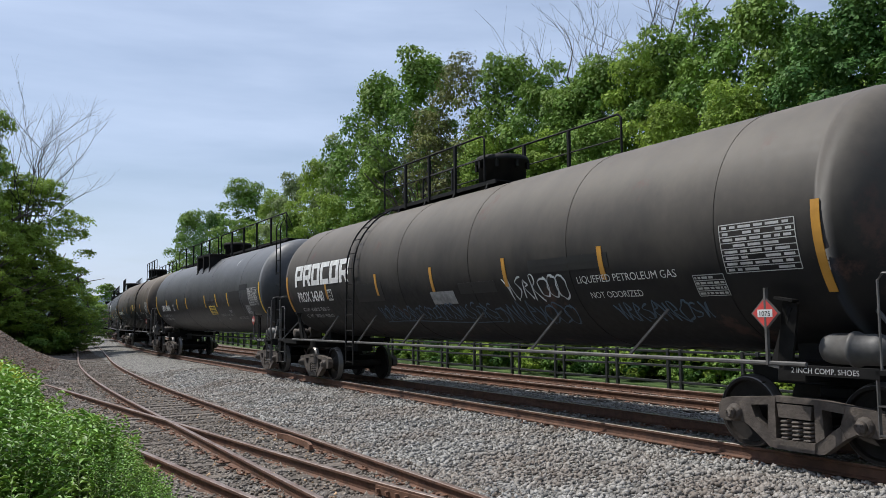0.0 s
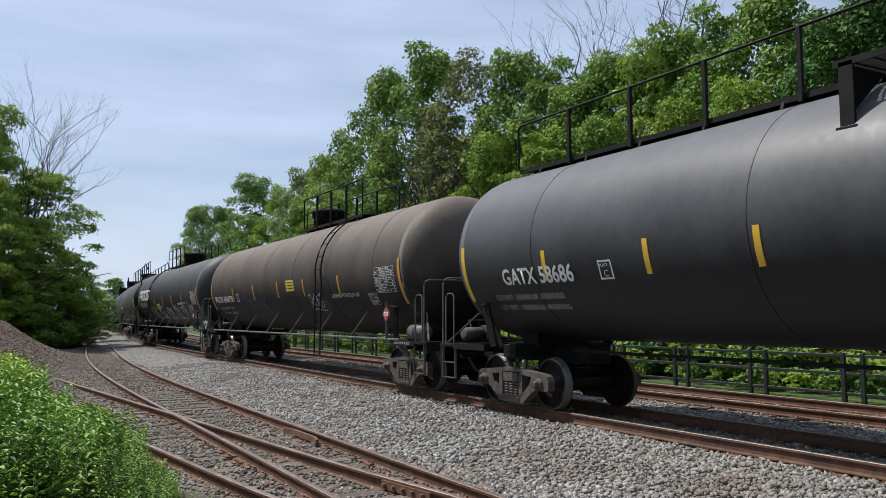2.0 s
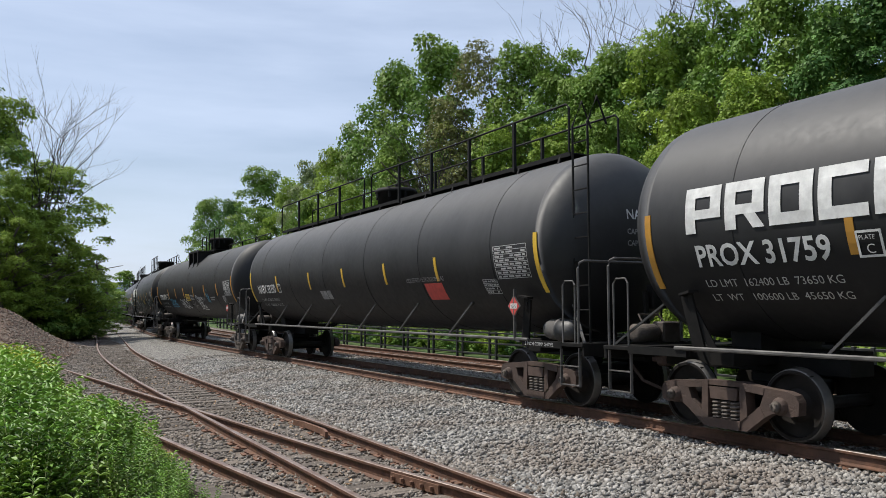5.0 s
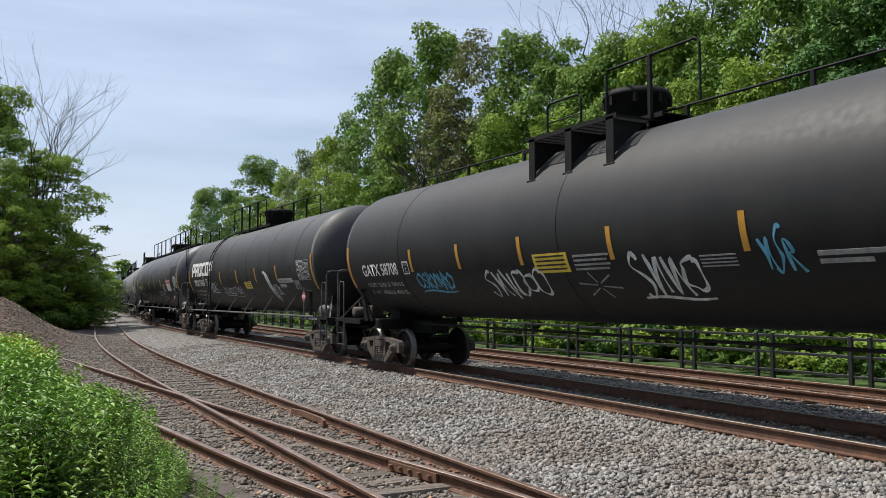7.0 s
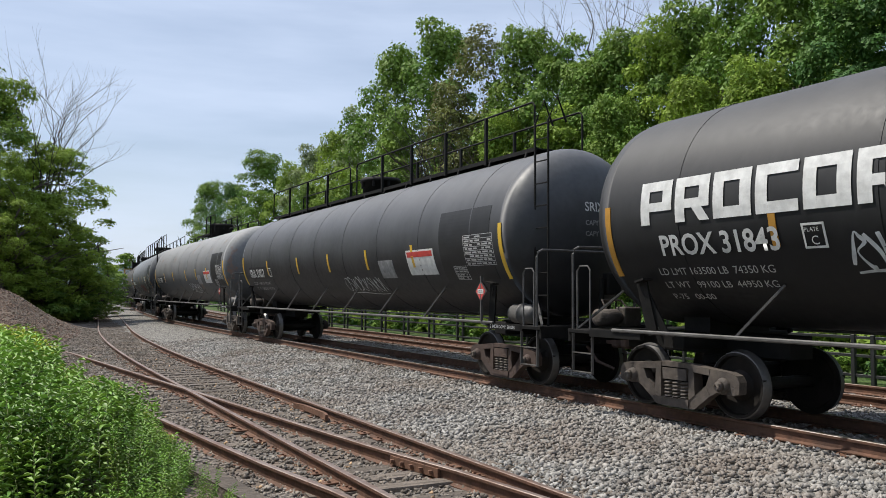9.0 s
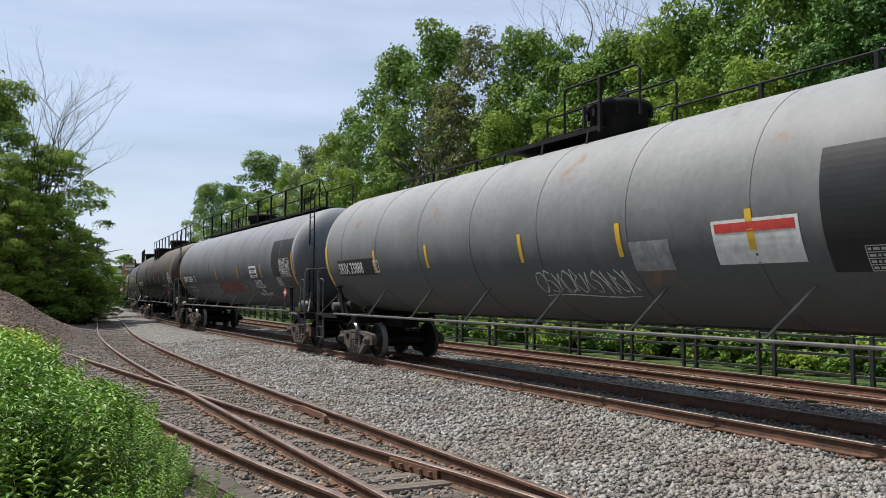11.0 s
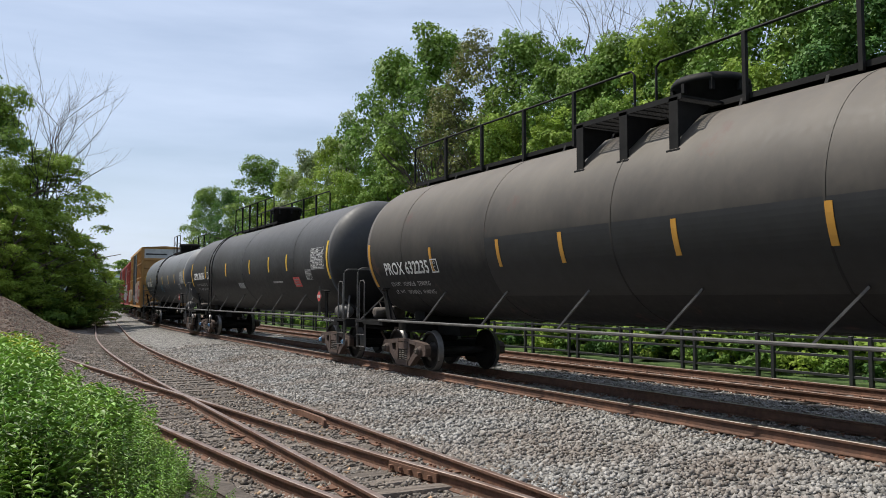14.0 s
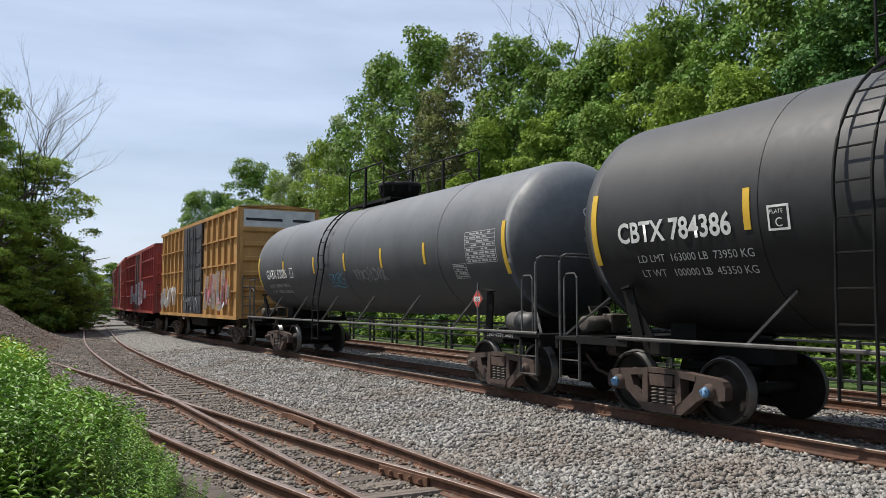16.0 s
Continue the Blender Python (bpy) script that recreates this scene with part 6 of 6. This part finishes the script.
# Boxcars
def boxcar(label, colour, height, half, rib, top_band=None, graffiti=None, door_dark=False):
    car = tagged(new("boxcar"), label, "boxcar", "cars of the freight train")
    m = mat("boxcar_paint", colour, 0.65, var=0.25, scale=1.2, stretch=(1, 1, 0.3), second=tuple(c * 0.45 for c in colour), amount=0.6, scale2=1.0, bump=0.1, bscale=12)
    md = mat("boxcar_door_paint", (0.05, 0.05, 0.055) if door_dark else tuple(c * 0.75 for c in colour), 0.65, var=0.3, scale=2)
    bm = bmesh.new()
    box(bm, -1.48, 1.48, -half, half, 1.05, height - 0.12, 0.03)
    part("body", bm, m, car)
    bm = bmesh.new()
    n = int(half * 2 / 1.2)
    for k in range(n + 1):
        y = -half + 2 * half * k / n
        bar(bm, (-1.55, y, height - 0.10), (0, y, height), 0.1, 0.03)
        bar(bm, (0, y, height), (1.55, y, height - 0.10), 0.1, 0.03)
    vs = [bm.verts.new(p) for p in ((-1.56, -half - .02, height - .12), (0, -half - .02, height - .01), (1.56, -half - .02, height - .12), (-1.56, half + .02, height - .12), (0, half + .02, height - .01), (1.56, half + .02, height - .12))]
    for f in ((0, 1, 4, 3), (1, 2, 5, 4), (0, 3, 5, 2), (0, 2, 1), (3, 4, 5)):
        bm.faces.new([vs[i] for i in f])
    part("roof", bm, m, car, "ribbed metal roof")
    door = 1.75
    for s in (-1, 1):
        k = 0
        y = -half + 0.05
        while y < half:
            if abs(y) > door + 0.1:
                def ribm(h=height):
                    b = bmesh.new()
                    box(b, -0.07, 0.07, -0.035, 0.035, 1.12, h - 0.2)
                    return "side_rib", b, m
                part("side_rib", shared(("rib", label), ribm), None, car, at=pose(s * 1.52, y, 0))
            y += rib
        bm = bmesh.new()
        for z in (1.08, height - 0.17):
            box(bm, s * 1.54 - 0.045, s * 1.54 + 0.045, -half, half, z - 0.08, z + 0.06)
        part("side_sill", bm, m, car)
        for z in (2.05, 3.1, 4.1):
            for y0, y1 in ((-half + 0.05, -door - 0.1), (door + 0.1, half - 0.05)):
                bm = bmesh.new()
                box(bm, s * 1.52 - 0.055, s * 1.52 + 0.055, y0, y1, z - 0.03, z + 0.03)
                part("side_rail", bm, m, car)
        for d in (-1, 1):
            bm = bmesh.new()
            box(bm, s * 1.55 - 0.035, s * 1.55 + 0.035, min(0.02 * d, d * door), max(0.02 * d, d * door), 1.15, height - 0.26, 0.01)
            for z in [1.35 + i * 0.62 for i in range(int((height - 1.9) / 0.62) + 1)]:
                box(bm, s * 1.59 - 0.02, s * 1.59 + 0.02, min(0.15 * d, d * (door - .15)), max(0.15 * d, d * (door - .15)), z, z + 0.10)
            dr = part("door", bm, md, car, "ribbed plug door")
            bm = bmesh.new()
            for yy in (0.4, 0.8):
                tube(bm, [(s * 1.64, d * yy, 1.2), (s * 1.64, d * yy, height - 0.35)], 0.03, 6)
            part("locking_bar", bm, M_PIPE, dr)
    for s in (-1, 1):
        bm = bmesh.new()
        for z in [1.5 + i * 0.55 for i in range(int((height - 2.2) / 0.55) + 1)]:
            box(bm, -1.40, 1.40, s * half - 0.09, s * half + 0.09, z, z + 0.22, 0.05)
        for x in (-1.44, 1.44):
            box(bm, x - 0.06, x + 0.06, s * half - 0.06, s * half + 0.06, 1.05, height - 0.15)
        part("end_rib", bm, m, car, "ribbed end wall")
        bm = bmesh.new()
        for x in (-1.4, -0.95):
            tube(bm, [(x, s * (half + 0.14), 1.1), (x, s * (half + 0.14), 2.6)], 0.02, 6)
        for k in range(5):
            tube(bm, [(-1.4, s * (half + 0.14), 1.2 + k * 0.33), (-0.95, s * (half + 0.14), 1.2 + k * 0.33)], 0.014, 5)
        part("ladder", bm, M_PIPE, car)
        bm = bmesh.new()
        box(bm, -0.25, 0.25, s * half, s * (half + 0.95), 0.80, 1.06) if s > 0 else box(bm, -0.25, 0.25, -half - 0.95, -half, 0.80, 1.06)
        bar(bm, (0, s * (half + 0.9), 0.88), (0, s * (half + 1.25), 0.88), 0.2, 0.24)
        part("coupler", bm, M_TRUCK2, car)
        truck(car, s * (half - 1.9), True, M_TRUCK)
        if top_band:
            bm = bmesh.new()
            y0 = s * (half + 0.055)
            bm.faces.new([bm.verts.new(p) for p in ((-1.42, y0, height - 1.0), (1.42, y0, height - 1.0), (1.42, y0, height - 0.2), (-1.42, y0, height - 0.2))])
            part("end_band", bm, top_band, car, "pale grey band on the end wall")
            bm = bmesh.new()
            for x0, x1 in ((-1.3, 0.1), (0.5, 1.2)):
                bm.faces.new([bm.verts.new(p) for p in ((x0, y0 * 1.0005, height - .62), (x1, y0 * 1.0005, height - .62), (x1, y0 * 1.0005, height - .52), (x0, y0 * 1.0005, height - .52))])
            part("band_lettering", bm, M_PATCH, car, "unreadable small lettering")
    bm = bmesh.new()
    box(bm, -0.3, 0.3, -half, half, 0.75, 1.05)
    box(bm, -1.2, 1.2, -1.5, 1.5, 0.62, 1.0)
    part("underframe", bm, M_DARK, car)
    if graffiti:
        for i, (y0, y1, z0, z1, gm) in enumerate(graffiti):
            rng = random.Random(i * 7 + 3)
            bm = bmesh.new()
            n = 6
            for k in range(n):
                c = y0 + (y1 - y0) * (k + .5) / n
                p = [(c + rng.uniform(-.25, .25), z0 + (z1 - z0) * rng.random()) for _ in range(4)]
                for (a, b), (e, f) in zip(p, p[1:]):
                    bar(bm, (-1.635 - 0.006 * i, a, b), (-1.635 - 0.006 * i, e, f), 0.008, 0.12 if i % 2 == 0 else 0.07)
            part("graffiti", bm, gm, car, "unreadable sprayed scrawl")
    return car


W1 = ["LD LMT  162400 LB  73650 KG", "LT  WT   100600 LB  45650 KG"]
W2 = ["LD LMT 163500 LB  74350 KG", "LT WT   99100 LB  44950 KG", "P-75   00-00"]
W3 = ["LD LMT  162900LB   73900KG", "LT  WT   100100LB   45400KG"]
W4 = ["LD LMT  163000 LB  73950 KG", "LT WT   100000 LB  45350 KG"]
CARS = [  # the car and where its middle is on the line at the start
    (tank_car("sooty black tank car with white block mark and scrawls", "soot", "short", "PROX 34340", False, False, weights=W1, half=8.9, logo_at=1, extra=x_soot), 14.57),
    (tank_car("charcoal grey tank car with walkway and yellow notice", "grey", "bracket", "GATX 58686", False, True, shift=-0.45, plate=3.35, strips=(6.4, 4.0, 2.1, -1.4, -3.2, -4.9), weights=W1, pipe=False, seams=4, extra=x_grey), 35.27),
    (tank_car("dusty brown-black tank car with white lettering", "brown", "short", "PROX 696078", False, False, shift=0.35, plate=3.1, wide=1.32, size=0.34, ladder_y=3.9, side=-1, strips=(5.65, 2.9, 0.1, -2.4, -5.2), weights=W1, half=8.75, extra=x_brown), 55.82),
    (tank_car("black tank car with white block mark and scrawls", "black", "short", "PROX 31759", True, False, weights=W1, logo_at=1, extra=x_black(20, [M_SPRAY])), 76.27),
    (tank_car("plain black tank car with white lettering", "black", "full", "NATX 33250", True, True, weights=W1, extra=x_plain), 96.97),
    (tank_car("clean black tank car with white and blue scrawls", "jet", "low", "GATX 58708", False, False, strips=(5.4, 3.3, 1.1, -1.3, -3.8, -6.3), weights=W1, pipe=False, seams=3, extra=x_tags), 117.77),
    (tank_car("glossy black tank car with white block mark", "black", "short", "PROX 31843", False, False, shift=-0.2, weights=W2, plate=2.75, half=8.6, logo_at=1, extra=x_loops), 138.2),
    (tank_car("mid grey tank car with full-length top walkway", "grey", "full", "SRIX 33027", True, True, weights=W1, seams=8, extra=x_lined), 158.77),
    (tank_car("pale weathered grey tank car with rust streaks", "pale", "plain", "SRIX 33888", False, True, strips=(5.75, 3.0, -0.6, -3.2, -5.6), wide=0.85, weights=None, seams=8, extra=x_lined), 179.87),
    (tank_car("mid grey tank car with dark red scrawls", "steel", "full", "ITWX 33034", True, False, strips=(1.35, -2.2, -5.4), weights=W1, seams=7, extra=x_gas), 200.97),
    (tank_car("black tank car with overpainted side and top walkway", "soot", "bracket", "PROX 632235", True, False, shift=0.05, wide=0.95, strips=(5.8, 3.15, 1.25, -1.3, -3.65, -6.0), weights=W3, seams=5, extra=x_under), 221.67),
    (tank_car("clean black tank car with bright yellow strips", "black", "short", "CBTX 784386", True, True, ladder_y=4.7, strips=(6.15, 2.5, -1.0, -3.4, -5.35), shift=0.3, wide=0.88, weights=W4, cap=M_CAPBLUE, seams=3, drop=-0.2, extra=x_clean), 242.57),
    (tank_car("smaller slate-grey tank car with faint blue scrawls", "slate", "short", "GATX 52026", True, True, weights=W4, seams=3, half=7.55, ladder_y=1.4, radius=1.48, drop=-0.3, extra=x_small), 261.75),
    (boxcar("yellow-brown boxcar with dark plug doors and pink scrawls", (0.47, 0.255, 0.08), 5.3, 7.6, 0.95, mat("pale_band", (0.5, 0.5, 0.5), 0.6, var=0.15), [(-2.6, -6.9, 1.25, 3.0, M_WHITE), (-2.9, -6.6, 1.5, 2.8, M_SPRAYP), (6.8, 3.2, 1.2, 2.4, M_WHITE), (1.5, -1.5, 1.2, 1.9, M_FADED)], True), 279.3),
    (boxcar("dark red boxcar with white scrawls", (0.34, 0.055, 0.045), 5.0, 7.7, 1.0, None, [(4, -5, 1.4, 3.0, M_SPRAY)]), 296.9),
    (boxcar("faded red boxcar of the freight train", (0.36, 0.075, 0.055), 5.1, 7.7, 1.0), 314.6),
    (boxcar("brown-red boxcar at the train rear", (0.22, 0.06, 0.05), 5.0, 7.7, 1.0), 332.3),
]


def travelled(t):
    return 15.413 * t - 0.018 * t * t


def car_pose(middle):
    a, b = middle - 7.75, middle + 7.75
    p, q = Vector((main_x(a), a, 0)), Vector((main_x(b), b, 0))
    m = (p + q) / 2
    d = q - p
    return pose(m.x, m.y, 0, 0, 0, -math.degrees(math.atan2(d.x, d.y)))


def motions():
    for car, start in CARS:
        walk(car, [(k * 0.5, car_pose(start - travelled(k * 0.5))) for k in range(33)])
    turn = 360 / (math.tau * 0.457)
    spun = [(f / FPS, turn * travelled(f / FPS)) for f in range(0, 16 * FPS + 1)]
    for wheelset, y in WHEELSETS[:52]:
        walk(wheelset, [(t, pose(0, y, 0.457, a % 360)) for t, a in spun])


motions()
